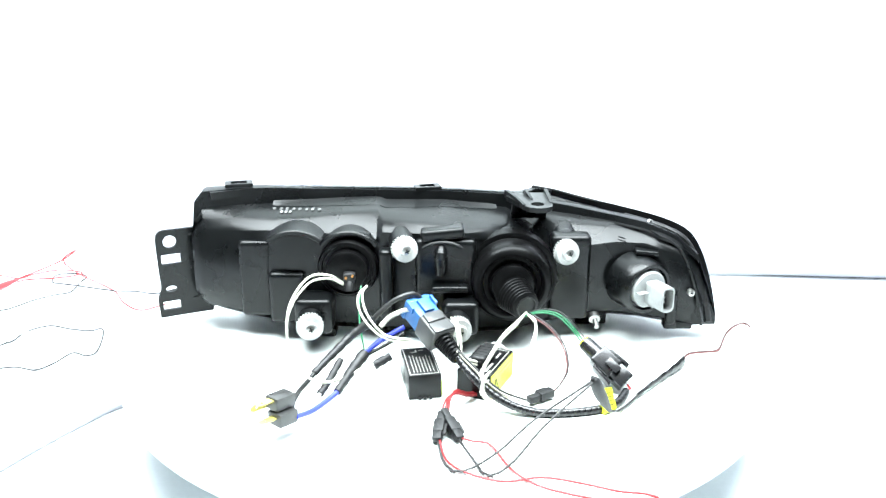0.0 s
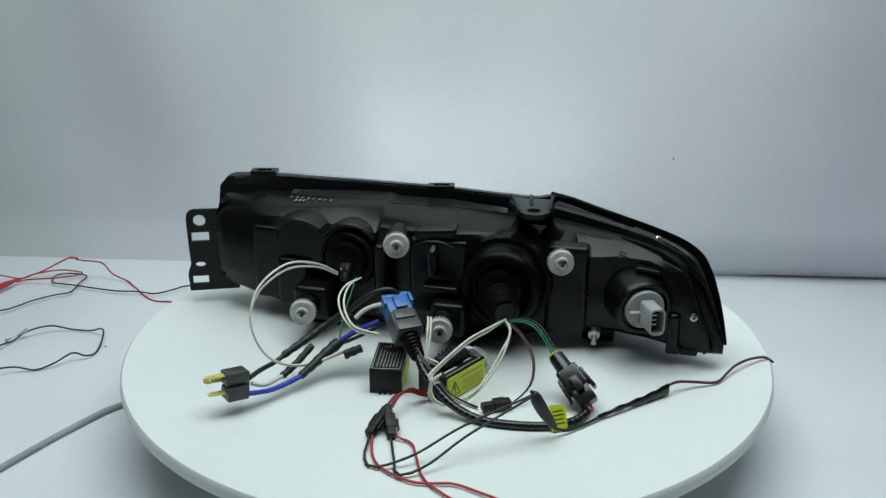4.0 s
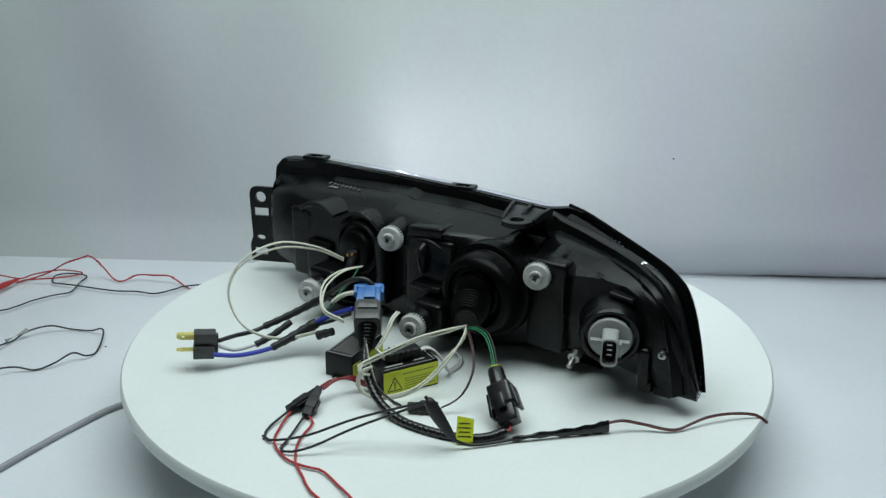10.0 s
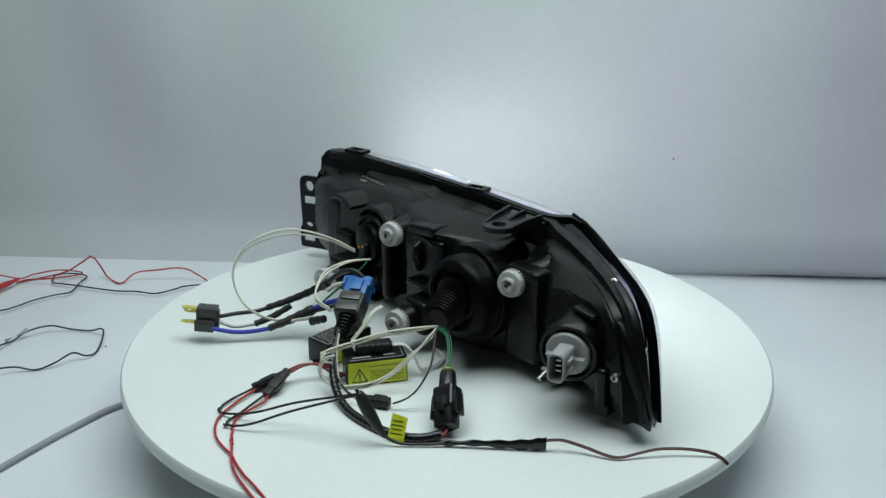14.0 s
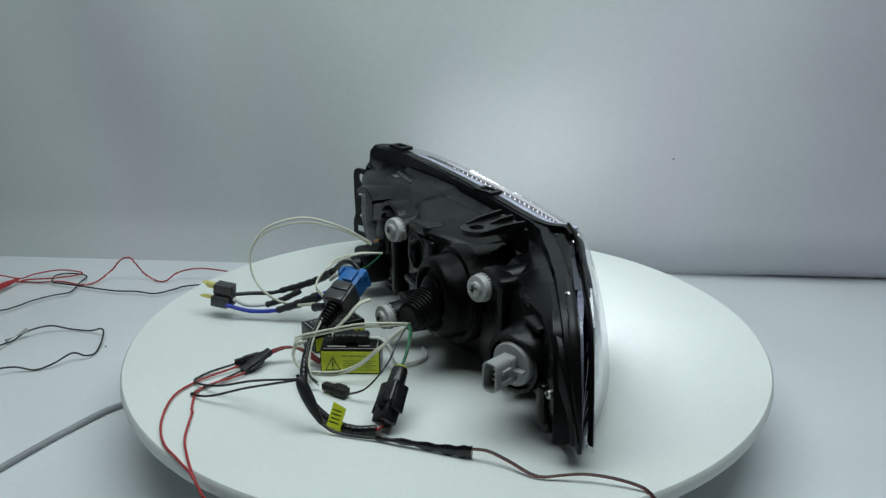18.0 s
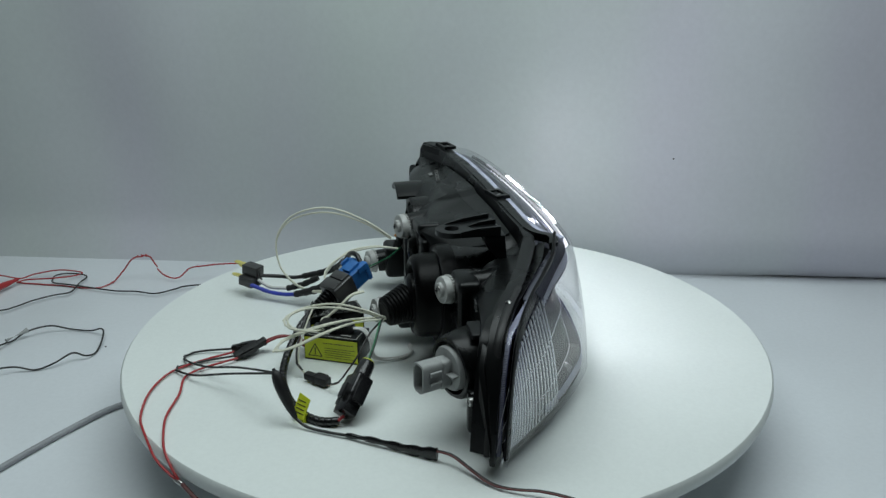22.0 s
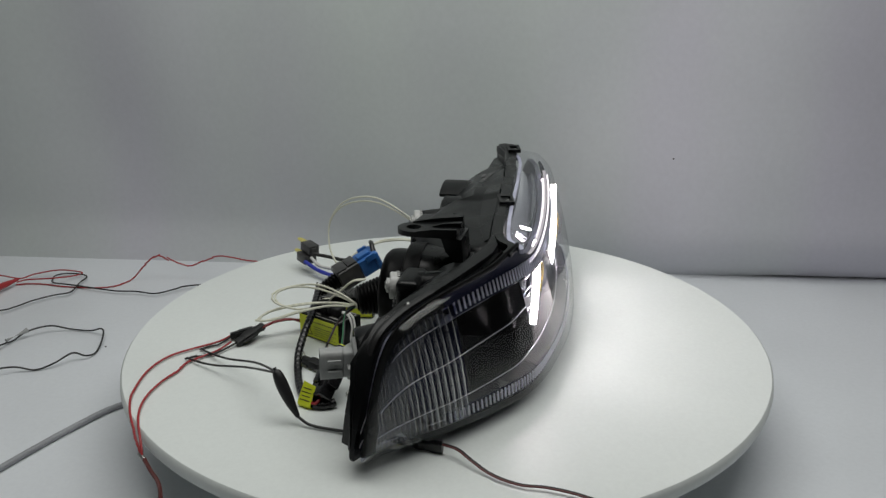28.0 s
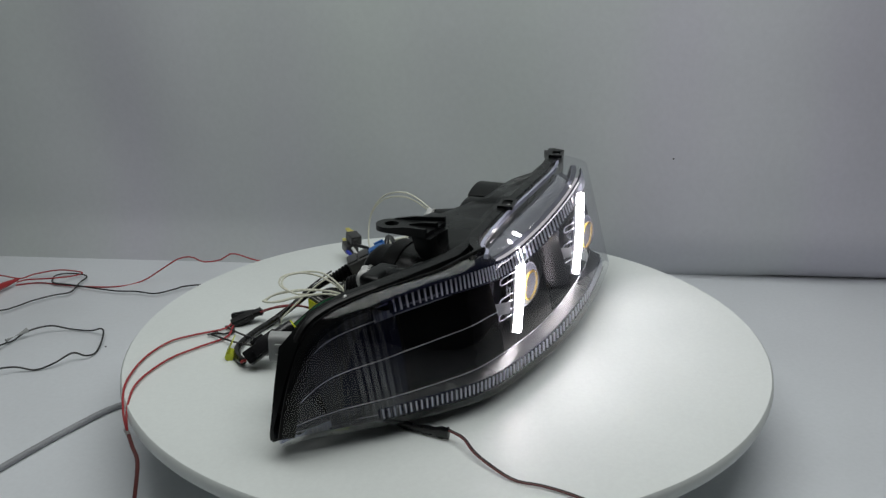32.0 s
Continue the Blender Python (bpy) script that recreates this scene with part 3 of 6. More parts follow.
    lathe(bm, [(0.0095, 0.0), (0.0098, 0.0012), (0.0090, 0.0016), (0.0080, 0.0004), (0.002, 0.0004)], towards((0.0705, -0.0650, 0.0555), (0.38, -0.91, -0.15)), 24)
    part("mouth", bm, DARK, bellows, "dark mouth of the bellows")
    # small cap with the bulb connector
    m = towards((-0.0905, -0.016, 0.074), (-0.02, -1, 0.0))
    bm = B()
    lathe(bm, [(0.028, -0.004), (0.028, 0.004), (0.0265, 0.007), (0.0240, 0.0075), (0.0232, 0.0045), (0.0200, 0.0045), (0.0188, 0.012), (0.0170, 0.0135), (0.004, 0.0135)], m, 44)
    cap = part("dust_cap", bm, RUBBER, h, "black bulb cover round the socket")
    bm = B()
    box(bm, (0.011, 0.010, 0.009), pose(-0.088, -0.031, 0.0705, 8, 0, 4), 0.0030)
    tube(bm, [Vector((-0.088, -0.026, 0.068)), Vector((-0.088, -0.034, 0.064)), Vector((-0.088, -0.036, 0.058))], 0.0045, 14)
    part("bulb_connector", bm, DARK, cap, "black bulb connector")
    bm = B()
    for dx in (-0.004, 0.002):
        box(bm, (0.0016, 0.003, 0.0022), pose(-0.087 + dx, -0.0358, 0.0722 + dx * 0.3, 0, 20, 15))
    part("contact", bm, mat("copper", (0.75, 0.36, 0.12), 0.3, 1.0), cap, "copper contacts")
    for ax, az, r, a0, a1, y1, thick in ((-0.1370, 0.0725, 0.0370, 54, 126, -0.031, 0.0050), (-0.0890, 0.0775, 0.0290, 36, 144, -0.021, 0.0040)):
        bm = B()
        arch(bm, ax, az, r, a0, a1, 0.006, y1, thick)
        part("hood", bm, BLACK, h, "arched ledge over the bulb cover")
    bm = B()
    arch(bm, -0.0030, 0.0700, 0.0300, 56, 124, -0.004, -0.028, 0.0035)
    part("hood", bm, BLACK, h)
    bm = B()
    tube(bm, [Vector((-0.0040, -0.020, 0.070)), Vector((-0.0045, -0.027, 0.074)), Vector((-0.0045, -0.029, 0.083)), Vector((-0.0045, -0.029, 0.092)), Vector((-0.0040, -0.022, 0.098))], [0.004, 0.0058, 0.0062, 0.0060, 0.004], 16)
    part("oval_boss", bm, BLACK, h, "upright rounded boss")
    # bulb holder with the grey turn-signal socket
    m = towards((0.1775, -0.0074, 0.0582), (0.40, -0.91, -0.04))
    bm = B()
    lathe(bm, [(0.0270, -0.006), (0.0262, 0.010), (0.0248, 0.022), (0.0232, 0.024), (0.0208, 0.024), (0.0200, 0.019), (0.004, 0.019)], m, 48)
    holder = part("bulb_holder", bm, BLACK, h, "round black bulb holder")
    bm = B()
    lathe(bm, [(0.0176, 0.018), (0.0178, 0.0245), (0.0168, 0.0262), (0.0080, 0.0268), (0.003, 0.0268)], m, 40)
    sock = part("bulb_socket", bm, GREY, holder, "pale grey bulb socket")
    bm = B()
    mm = m @ pose(0.0004, 0.0, 0.0395, -3, 0, 0)

    def shroud(w, hh, rad):
        return [(sx * (w / 2 - rad) + rad * math.cos(a), sy * (hh / 2 - rad) + rad * math.sin(a)) for sx, sy, a0 in ((1, 1, 0), (-1, 1, 90), (-1, -1, 180), (1, -1, 270))
                for a in [radians(a0 + 90 * k / 4) for k in range(5)]]

    plate(bm, shroud(0.0134, 0.0236, 0.0045), [shroud(0.0106, 0.0206, 0.0034)], 0.0170, mm @ pose(0, 0, -0.0045))
    box(bm, (0.0132, 0.0215, 0.010), mm @ pose(0, 0, -0.0090), 0.0030, 3)
    for a in (90, 180, 270):
        box(bm, (0.0014, 0.012, 0.006), m @ pose(0, 0, 0.029, 0, 0, a) @ pose(0, 0.0095, 0), 0.0003)
    for dy in (-0.0042, 0.0042):
        box(bm, (0.0022, 0.0030, 0.010), mm @ pose(0.0080, dy, 0.002), 0.0005)
    part("socket_plug", bm, GREY, sock, "grey plug shroud")
    bm = B()
    box(bm, (0.0104, 0.0204, 0.0008), mm @ pose(0, 0, -0.0032), 0.0003)
    part("opening", bm, DARK, sock, "dark plug opening")
    for dy in (-0.0042, 0.0, 0.0042):
        bm = B()
        box(bm, (0.0040, 0.0010, 0.0090), mm @ pose(0, dy, 0.0015))
        part("pin", bm, STEEL, sock)
    # lug with its hole, on ribs
    bm = B()
    half = [(0.0840 + 0.0138 * math.cos(a), -0.0091 + 0.0138 * math.sin(a)) for a in [radians(222 + 148 * k / 14) for k in range(15)]]
    outline = half + [(0.0960, 0.030), (0.0600, 0.030), (0.0570, 0.0165)]
    plate(bm, outline, [ring(0.0840, -0.0091, 0.0064, 20)], 0.0045, pose(0, 0, 0.1285))
    lug = part("mounting_lug", bm, BLACK, h, "black mounting lug with an oval hole", smooth=30)
    for (x0, y0), (x1, y1) in (((0.0715, -0.0130), (0.0575, 0.0280)), ((0.0968, -0.0040), (0.0955, 0.0300)), ((0.0800, 0.0060), (0.0755, 0.0300))):
        bm = B()
        a, b = Vector((x0, y0, 0.1290)), Vector((x1, y1, 0.1290))
        loft(bm, [[p + Vector((d, 0, z)) for d, z in ((-w, 0), (-w, z1), (w, z1), (w, 0))] for p, w, z1 in ((a, 0.0013, 0.0046), (a.lerp(b, 0.4), 0.0014, 0.0070), (b, 0.0015, 0.0078))])
        part("rib", bm, BLACK, lug)
    bm = B()
    slab(bm, [(0.016, 0.1290), (0.034, 0.1290), (0.036, 0.108), (0.028, 0.108), (0.020, 0.117)], 0.034, Matrix(((0, 0, 1, 0.0630), (1, 0, 0, 0), (0, 1, 0, 0), (0, 0, 0, 1))), 0.002)
    part("lug_base", bm, BLACK, lug)
    # round collar in which the large cap sits
    bm = B()
    tube(bm, [Vector((0.0600, 0.040, 0.0650)), Vector((0.0600, 0.000, 0.0650)), Vector((0.0600, -0.0115, 0.0650))], [0.0422, 0.0424, 0.0426], 56)
    part("collar", bm, BLACK, h, "round black collar behind the dust cap", smooth=30)
    # clips with screws on the rail
    for x, y, z in ((-0.1982, 0.0360, 0.1378), (-0.0178, 0.0540, 0.1300)):
        way = Vector((0.25, 0.06, 0)).normalized() if x < 0.1 else Vector((0.9, -0.43, -0.2)).normalized()
        m = Matrix.Translation((x, y, z)) @ way.to_track_quat("X", "Z").to_matrix().to_4x4()
        if x > 0.1:
            m = m @ pose(0, 0, 0, 28, 0, 0)
        bm = B()
        e = 1.0 if x < 0.1 else 0.55
        plate(bm, rect(-0.013 * e, -0.007 * e, 0.013 * e, 0.007 * e), [rect(-0.0075 * e, -0.0045 * e, 0.0075 * e, 0.0045 * e)], 0.0035 if x < 0.1 else 0.0012, m)
        clip = part("rail_clip", bm, BLACK, h, "black clip pocket on the rail")
        cross_screw("clip_screw", Vector((x, y, z)) + Vector((0, 0, 0.0005)), (0, -0.2, 1), 0.0034 if x < 0.1 else 0.0018, clip, STEEL if x < 0.1 else DARK, "small dark screw" if x > 0.1 else "small steel screw")
    cross_screw("rim_screw", (0.2290, -0.0222, 0.0508), (0.15, -1, 0), 0.0034, h, STEEL, "small steel screw")
    cross_screw("rim_screw", (0.1936, 0.0124, 0.1090), (0.25, -0.7, 0.65), 0.0030, h, STEEL, "small steel screw")
    bm = B()
    for k, (dx, dz, w) in enumerate(((0, 0.0030, 0.007), (0.0006, 0, 0.008), (0, -0.0030, 0.007))):
        box(bm, (w, 0.0012, 0.0010), pose(0.1639 + dx, -0.0052, 0.0965 + dz, 0, 18, 0), 0.0003)
    part("moulded_arrow", bm, BLACK, h, "small moulded arrow")
    bm = B()
    rows_ = []
    for i in range(41):
        x = -0.165 + 0.215 * i / 40
        _, yr, zr, ys, zs = housing_at(x)[:5]
        drop = min(0.017, (zr - zs) * 0.68)
        wide = 0.002 + 0.011 * math.sin(math.pi * i / 40) ** 0.8
        y0, z0, y1, z1 = yr - 0.012, zr - drop - 0.001, ys + 0.006, zs + 0.002
        f = wide / (y0 - y1)
        low = (x, y0 - wide, z0 + (z1 - z0) * f + 0.0004)
        rows_.append([(x, y0 + 0.0025, z0 + 0.0034), (x, y0 - wide * 0.45, z0 + (z1 - z0) * f * 0.45 + 0.0012), low, (x, y0 - wide, low[2] - 0.002), (x, y0 + 0.0025, z0 - 0.004)])
    loft(bm, rows_)
    part("moulded_fillet", bm, BLACK, h, "long crescent fillet under the rail")
    # stud under the socket
    bm = B()
    tube(bm, [Vector((0.143, 0.004, 0.020)), Vector((0.1435, -0.006, 0.0165)), Vector((0.1437, -0.0065, 0.0163)), Vector((0.1442, -0.0150, 0.0125))], [0.0055, 0.0055, 0.0026, 0.0024], 14)
    part("stud", bm, STEEL, h, "zinc stud with a bolt end")
    # raised steps, ledges and stiffening ribs of the back
    ledges = [((0.004, -0.026, 0.0590), (0.034, 0.022, 0.006), 0),
              ((0.0000, -0.016, 0.066), (0.056, 0.022, 0.076), 0), ((0.213, -0.016, 0.034), (0.010, 0.010, 0.034), 0),
              ((-0.178, -0.006, 0.060), (0.030, 0.012, 0.075), 0), ((-0.1480, -0.014, 0.044), (0.034, 0.012, 0.050), 0),
              ((-0.055, -0.024, 0.060), (0.012, 0.016, 0.070), 0), ((0.1870, -0.006, 0.0868), (0.022, 0.018, 0.0045), 6), ((0.1165, -0.003, 0.0610), (0.038, 0.020, 0.084), 0), ((-0.0030, -0.017, 0.1085), (0.040, 0.022, 0.011), -6),
              ((-0.1210, -0.030, 0.0350), (0.034, 0.030, 0.034), 0), ((0.0140, -0.032, 0.0345), (0.032, 0.034, 0.032), 0)]
    for at, size, tilt in ledges:
        bm = B()
        box(bm, size, pose(*at, 0, tilt, 0), min(min(size) * 0.42, 0.006), 4)
        part("ledge", bm, BLACK, h)
    # the moulded number on the raised block, as plain bars
    for k in range(8):
        bm = B()
        y = 0.0185 - 0.005 * k / 7
        lie = pose(-0.1620 + 0.043 * k / 7, y, 0.1181 + 0.145 * (y - 0.003) + 0.0016 * k / 7, 8, -2, -4)
        for dy in (-0.0014, 0.0014):
            box(bm, (0.0024, 0.0007, 0.0005), lie @ pose(0, dy, 0), 0.0)
        box(bm, (0.0006, 0.0032, 0.0005), lie @ pose(0.0010 if k % 2 else -0.0010, 0, 0), 0.0)
        part("moulded_mark", bm, MARK, h, "raised pale mark bar")
    bm = B()
    for dx in (-0.004, 0.0, 0.004):
        box(bm, (0.0022, 0.0040, 0.0005), pose(-0.1500 + dx, 0.0105, 0.1196, 8, -2, -4), 0.0)
    part("moulded_mark", bm, MARK, h, "raised pale mark bar")

    build_front(h)
    return h


def build_front(h):
    # clear cover
    bm = B()
    secs = []
    n = 80
    for i in range(n + 1):
        u = i / n
        a, b, c, d = (along(k, u) for k in range(4))
        mids = [cover_point(u, v) for v in (0.08, 0.2, 0.35, 0.5, 0.65, 0.8, 0.92)]
        secs.append(rounded([a, b, *mids, c, d], 0.008, 2))
    loft(bm, secs, closed=False, caps=False)
    # end wall beside the bracket
    end = bm.verts.new((-0.2225, 0.03, 0.07))
    bm.verts.ensure_lookup_table()
    first = list(bm.verts)[: len(secs[0])]
    for p, q in zip(first, first[1:]):
        bm.faces.new((p, q, end))
    part("clear_cover", bm, CLEAR, h, "clear polycarbonate front lens cover", smooth=50)
    # black inner bezel, panel by panel, with openings round the two lamps
    o1, o2 = (u_at(-0.020), u_at(0.080)), (u_at(-0.186), u_at(-0.084))
    for u0, u1 in ((0.012, o2[0]), (o2[1], o1[0]), (o1[1], u_at(0.178))):
        bm = B()
        cols = []
        steps = 16
        for i in range(steps + 1):
            u = u0 + (u1 - u0) * i / steps
            cols.append([bezel_point(u, v) for v in (0.15, 0.3, 0.5, 0.68, 0.82)])
        loft(bm, cols, closed=False, caps=False)
        bmesh.ops.solidify(bm, geom=list(bm.faces), thickness=0.002)
        part("bezel_panel", bm, BEZEL, h, "glossy black inner bezel")
    bm = B()
    loft(bm, [[cover_point(u, v, 0.0105 + 0.010 * min(1, 12 * (u - u_at(0.180)))) for v in (0.06, 0.3, 0.6, 0.93)] for u in [u_at(0.180) + (0.93 - u_at(0.180)) * i / 12 for i in range(13)]], closed=False, caps=False)
    bmesh.ops.solidify(bm, geom=list(bm.faces), thickness=0.001)
    part("chamber_back", bm, NIGHT, h, "dark back of the turn-signal chamber")
    # dark floor and back of the lamp chamber
    bm = B()
    loft(bm, [[along(2, i / 40) + Vector((0, -0.006, 0.004)), along(2, i / 40).lerp(along(3, i / 40), 0.3) + Vector((0, 0, 0.008)),
               along(3, i / 40) + Vector((0, 0, 0.012)), along(0, i / 40) + Vector((0, -0.002, -0.012))] for i in range(1, 34)], closed=False, caps=False)
    part("inner_tray", bm, DARK, h, "black inner tray")
    # bright reflector floor under the hood, and the step behind the upper ribs
    bm = B()
    loft(bm, [[along(0, i / 50) + Vector((0, 0.004, -0.016)), along(0, i / 50).lerp(along(1, i / 50), 0.5) + Vector((0, 0, -0.020)),
               cover_point(i / 50, 0.03, 0.018), cover_point(i / 50, 0.03, 0.0125)] for i in range(1, 36)], closed=False, caps=False)
    bmesh.ops.solidify(bm, geom=list(bm.faces), thickness=0.001)
    part("hood_reflector", bm, HOODMETAL, h, "dark satin metal reflector under the hood")
    bm = B()
    for i in range(150):
        u = u_at(-0.18) + (u_at(0.12) - u_at(-0.18)) * i / 149
        tube(bm, [along(0, u).lerp(along(1, u), 0.12) + Vector((0, 0.002, -0.0142)), along(0, u).lerp(along(1, u), 0.5) + Vector((0, 0, -0.0182)),
                  cover_point(u, 0.03, 0.0165) + Vector((0, 0, 0.0016))], 0.00042, 5)
    part("reflector_flutes", bm, CHROME, h, "fine bright flutes across the reflector")
    # hood glow added for LED glare: strip faces rear, black backing hides its front
    for name, shift, material, text in (("hood_glow", 0.0, HOODGLOW, "glowing strip added for LED glare along the hood"), ("glow_backing", 0.0012, BEZEL, "black strip added to hide the hood glow from the front")):
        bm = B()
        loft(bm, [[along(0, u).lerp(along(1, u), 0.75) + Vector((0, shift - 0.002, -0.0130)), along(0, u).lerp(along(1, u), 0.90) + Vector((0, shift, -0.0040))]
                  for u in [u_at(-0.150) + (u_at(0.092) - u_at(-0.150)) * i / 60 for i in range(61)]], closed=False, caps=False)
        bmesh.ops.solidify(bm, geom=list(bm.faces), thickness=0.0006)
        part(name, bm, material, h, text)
    # thin line over the ribs: its glow is added for the bar light
    bm = B()
    sweep(bm, [cover_point(u_at(-0.155) + (u_at(0.085) - u_at(-0.155)) * i / 60, 0.012, 0.0085) for i in range(61)], [(-0.0012, -0.0005), (0.0012, -0.0005), (0.0012, 0.0005), (-0.0012, 0.0005)])
    part("edge_glow", bm, GLEAM, h, "thin strip over the ribs, glow added for the bar light")
    # sloping upper bezel under the ribs
    bm = B()
    loft(bm, [[cover_point(i / 50, 0.150, 0.0105), cover_point(i / 50, 0.150, 0.0112), bezel_point(i / 50, 0.15)] for i in range(2, 42)], closed=False, caps=False)
    bmesh.ops.solidify(bm, geom=list(bm.faces), thickness=0.0008)
    part("upper_bezel", bm, BEZEL, h, "black ledge under the upper ribs")
    # matt black panel between the ribs and the lip
    bm = B()
    first, last = u_at(0.088), u_at(0.187)
    loft(bm, [[cover_point(u, 0.022, 0.0075), along(1, u).lerp(along(0, u), 0.25) + Vector((0, 0, -0.0040)), along(1, u).lerp(along(0, u), 0.6) + Vector((0, 0, -0.0024)),
               along(1, u).lerp(along(0, u), 0.97) + Vector((0, 0, -0.0010))] for u in [first + (last - first) * i / 30 for i in range(31)]], closed=False, caps=False)
    bmesh.ops.solidify(bm, geom=list(bm.faces), thickness=0.0008)
    part("upper_panel", bm, NIGHT, h, "matt black panel between the ribs and the lip")
    # sloping lower bezel
    bm = B()
    loft(bm, [[bezel_point(i / 50, 0.82), cover_point(i / 50, 0.86, 0.0070)] for i in range(1, 48)], closed=False, caps=False)
    bmesh.ops.solidify(bm, geom=list(bm.faces), thickness=0.001)
    part("lower_bezel", bm, GREYBEZEL, h, "dark grey lower bezel slope")
    # ribbed strips above and below, every rib a piece
    rib = B()
    box(rib, (0.0012, 0.0018, 0.0100), Matrix(), 0.0004, 1)
    rib_mesh = bpy.data.meshes.new("rib")
    rib.to_mesh(rib_mesh)
    rib.free()
    rib_mesh.materials.append(RIB)
    for name, v0, v1, depth, count, u0, u1 in (("upper_rib_strip", 0.035, 0.145, 0.0075, 62, 0.05, u_at(0.182)), ("lower_rib_strip", 0.86, 0.945, 0.0055, 66, 0.05, u_at(0.20))):
        bm = B()
        for v in (v0 - 0.006, v1 + 0.006):
            tube(bm, [cover_point(u0 + (u1 - u0) * i / 90, v, depth + 0.0005) for i in range(91)], 0.0008, 6)
        for i in range(count + 1):
            ua, ub = u0 + (u1 - u0) * (i - 0.30) / count, u0 + (u1 - u0) * (i + 0.30) / count
            loft(bm, [[cover_point(w, v0, depth + 0.001), cover_point(w, v1, depth + 0.001), cover_point(w, v1, depth + 0.002), cover_point(w, v0, depth + 0.002)] for w in (ua, ub)])
        strip = part(name, bm, NIGHT, h, "dark blue ladder between the clear prism ribs")
        for i in range(count):
            u = u0 + (u1 - u0) * (i + 0.5) / count
            a, b = cover_point(u, v0, depth), cover_point(u, v1, depth)
            z = (a - b).normalized()
            x = (cover_point(min(u + 0.01, 1), v0, depth) - cover_point(u - 0.01, v0, depth)).normalized()
            y = z.cross(x).normalized()
            x = y.cross(z)
            c = (a + b) / 2
            ob = new("rib", rib_mesh)
            ob.parent = strip
            ob.matrix_local = Matrix((*zip(x, y, z * ((a - b).length / 0.0105), c),  (0, 0, 0, 1)))
            BASES[ob] = BASES[strip]
    # fluted turn-signal window: half-round flutes on the inside of the cover, milky ones beside the divider
    for i in range(25):
        u = u_at(0.1845) + (0.990 - u_at(0.1845)) * (i + 0.5) / 25
        near = 1 <= i < 6
        way = cover_point(u + 0.004, 0.5) - cover_point(u - 0.004, 0.5)
        way = Vector((way.x, way.y, 0)).normalized()
        n = Vector((-way.y, way.x, 0))
        half = 0.5 * (cover_point(u_at(0.1845) + (0.990 - u_at(0.1845)) / 25, 0.5) - cover_point(u_at(0.1845), 0.5)).length * (0.62 if i < 14 else 0.5)
        bm = B()
        secs = []
        for k in range(7):
            c = cover_point(u, 0.015 + 0.93 * k / 6, 0.0042)
            secs.append([c + way * half * e + n * 0.0005 * (1 - e * e) for e in (-1, -0.67, -0.33, 0, 0.33, 0.67, 1)])
        loft(bm, secs)
        part("flute", bm, MILKY if near else PRISM, h, "milky vertical flute" if near else "clear vertical flute of the turn-signal window")
    bm = B()
    u = u_at(0.181)
    sweep(bm, [Vector((cover_point(u, 0.12, 0.0080).x, cover_point(u, 0.12, 0.0080).y, 0.104 - 0.080 * i / 8)) for i in range(9)], [(-0.0008, -0.001), (0.0008, -0.001), (0.0008, 0.001), (-0.0008, 0.001)], up=(0.6, 0.8, 0))
    part("window_divider", bm, TINTED, h, "thin blue-tinted divider")
    # fine moulded lines along the bezel
    for v, u0, u1 in ((0.47, u_at(0.080), 0.965), (0.80, 0.05, 0.97), (0.16, u_at(0.1), 0.95), (0.93, u_at(0.12), 0.97)):
        bm = B()
        tube(bm, [bezel_point(u0 + (u1 - u0) * i / 80, v, 0.0015) for i in range(81)], 0.00022, 5)
        part("moulded_line", bm, SATIN, h, "thin bright moulded line")
    # the two lamps
    for x, top, bot, px in ((0.0325, 0.1100, 0.0325, 0.0120), (-0.1275, 0.1185, 0.0335, -0.1480)):
        u = u_at(x)
        m = towards((px, 0.0440, 0.0700), (0.05, 1, 0.0))
        lens = towards((px, 0.0575, 0.0700), (0.05, 1, 0.0))
        # bright wing of the reflector between the bar and the bezel
        bm = B()
        loft(bm, [[(x + 0.004 + 0.038 * a, 0.066 + 0.016 * a * a, z) for z in (0.036, 0.055, 0.075, 0.092, 0.104)] for a in (0, 0.25, 0.5, 0.75, 1)], closed=False, caps=False)
        bmesh.ops.solidify(bm, geom=list(bm.faces), thickness=0.001)
        part("reflector_wing", bm, WING, h, "smoked chrome wing of the reflector")
        bm = B()
        lathe(bm, [(0.0350, 0.036), (0.0335, 0.028), (0.029, 0.012), (0.018, 0.002), (0.005, 0.0)], m, 36)
        bmesh.ops.delete(bm, geom=[f for f in bm.faces if len(f.verts) > 8 and f.calc_center_median().y > 0.06], context="FACES")
        bowl = part("reflector_bowl", bm, SMOKE, h, "smoked dark reflector bowl")
        bm = B()
        lathe(bm, [(0.0215, 0.012), (0.0215, 0.024), (0.0200, 0.030), (0.0160, 0.0355), (0.0088, 0.0392), (0.002, 0.0400)], lens, 36)
        part("projector_lens", bm, LENSGLASS, bowl, "clear bulging projector lens")
        bm = B()
        lathe(bm, [(0.0236, 0.008), (0.0236, 0.0245), (0.0229, 0.0255), (0.0221, 0.0252), (0.0218, 0.008)], lens, 36)
        part("lens_ring", bm, CHROME, bowl, "chrome ring round the projector")
        bm = B()
        lathe(bm, [(0.0200, 0.0305), (0.0206, 0.0311), (0.0200, 0.0317), (0.0194, 0.0311)], lens, 40)
        part("lens_rim", bm, RIB, bowl, "thin bright rim of the projector lens")
        bm = B()
        line = [Vector((x - 0.001 + 0.003 * math.sin(s * 2.4), 0.0885 + 0.002 * math.sin(s * 3), top + (bot - top) * s)) for s in [i / 16 for i in range(17)]]
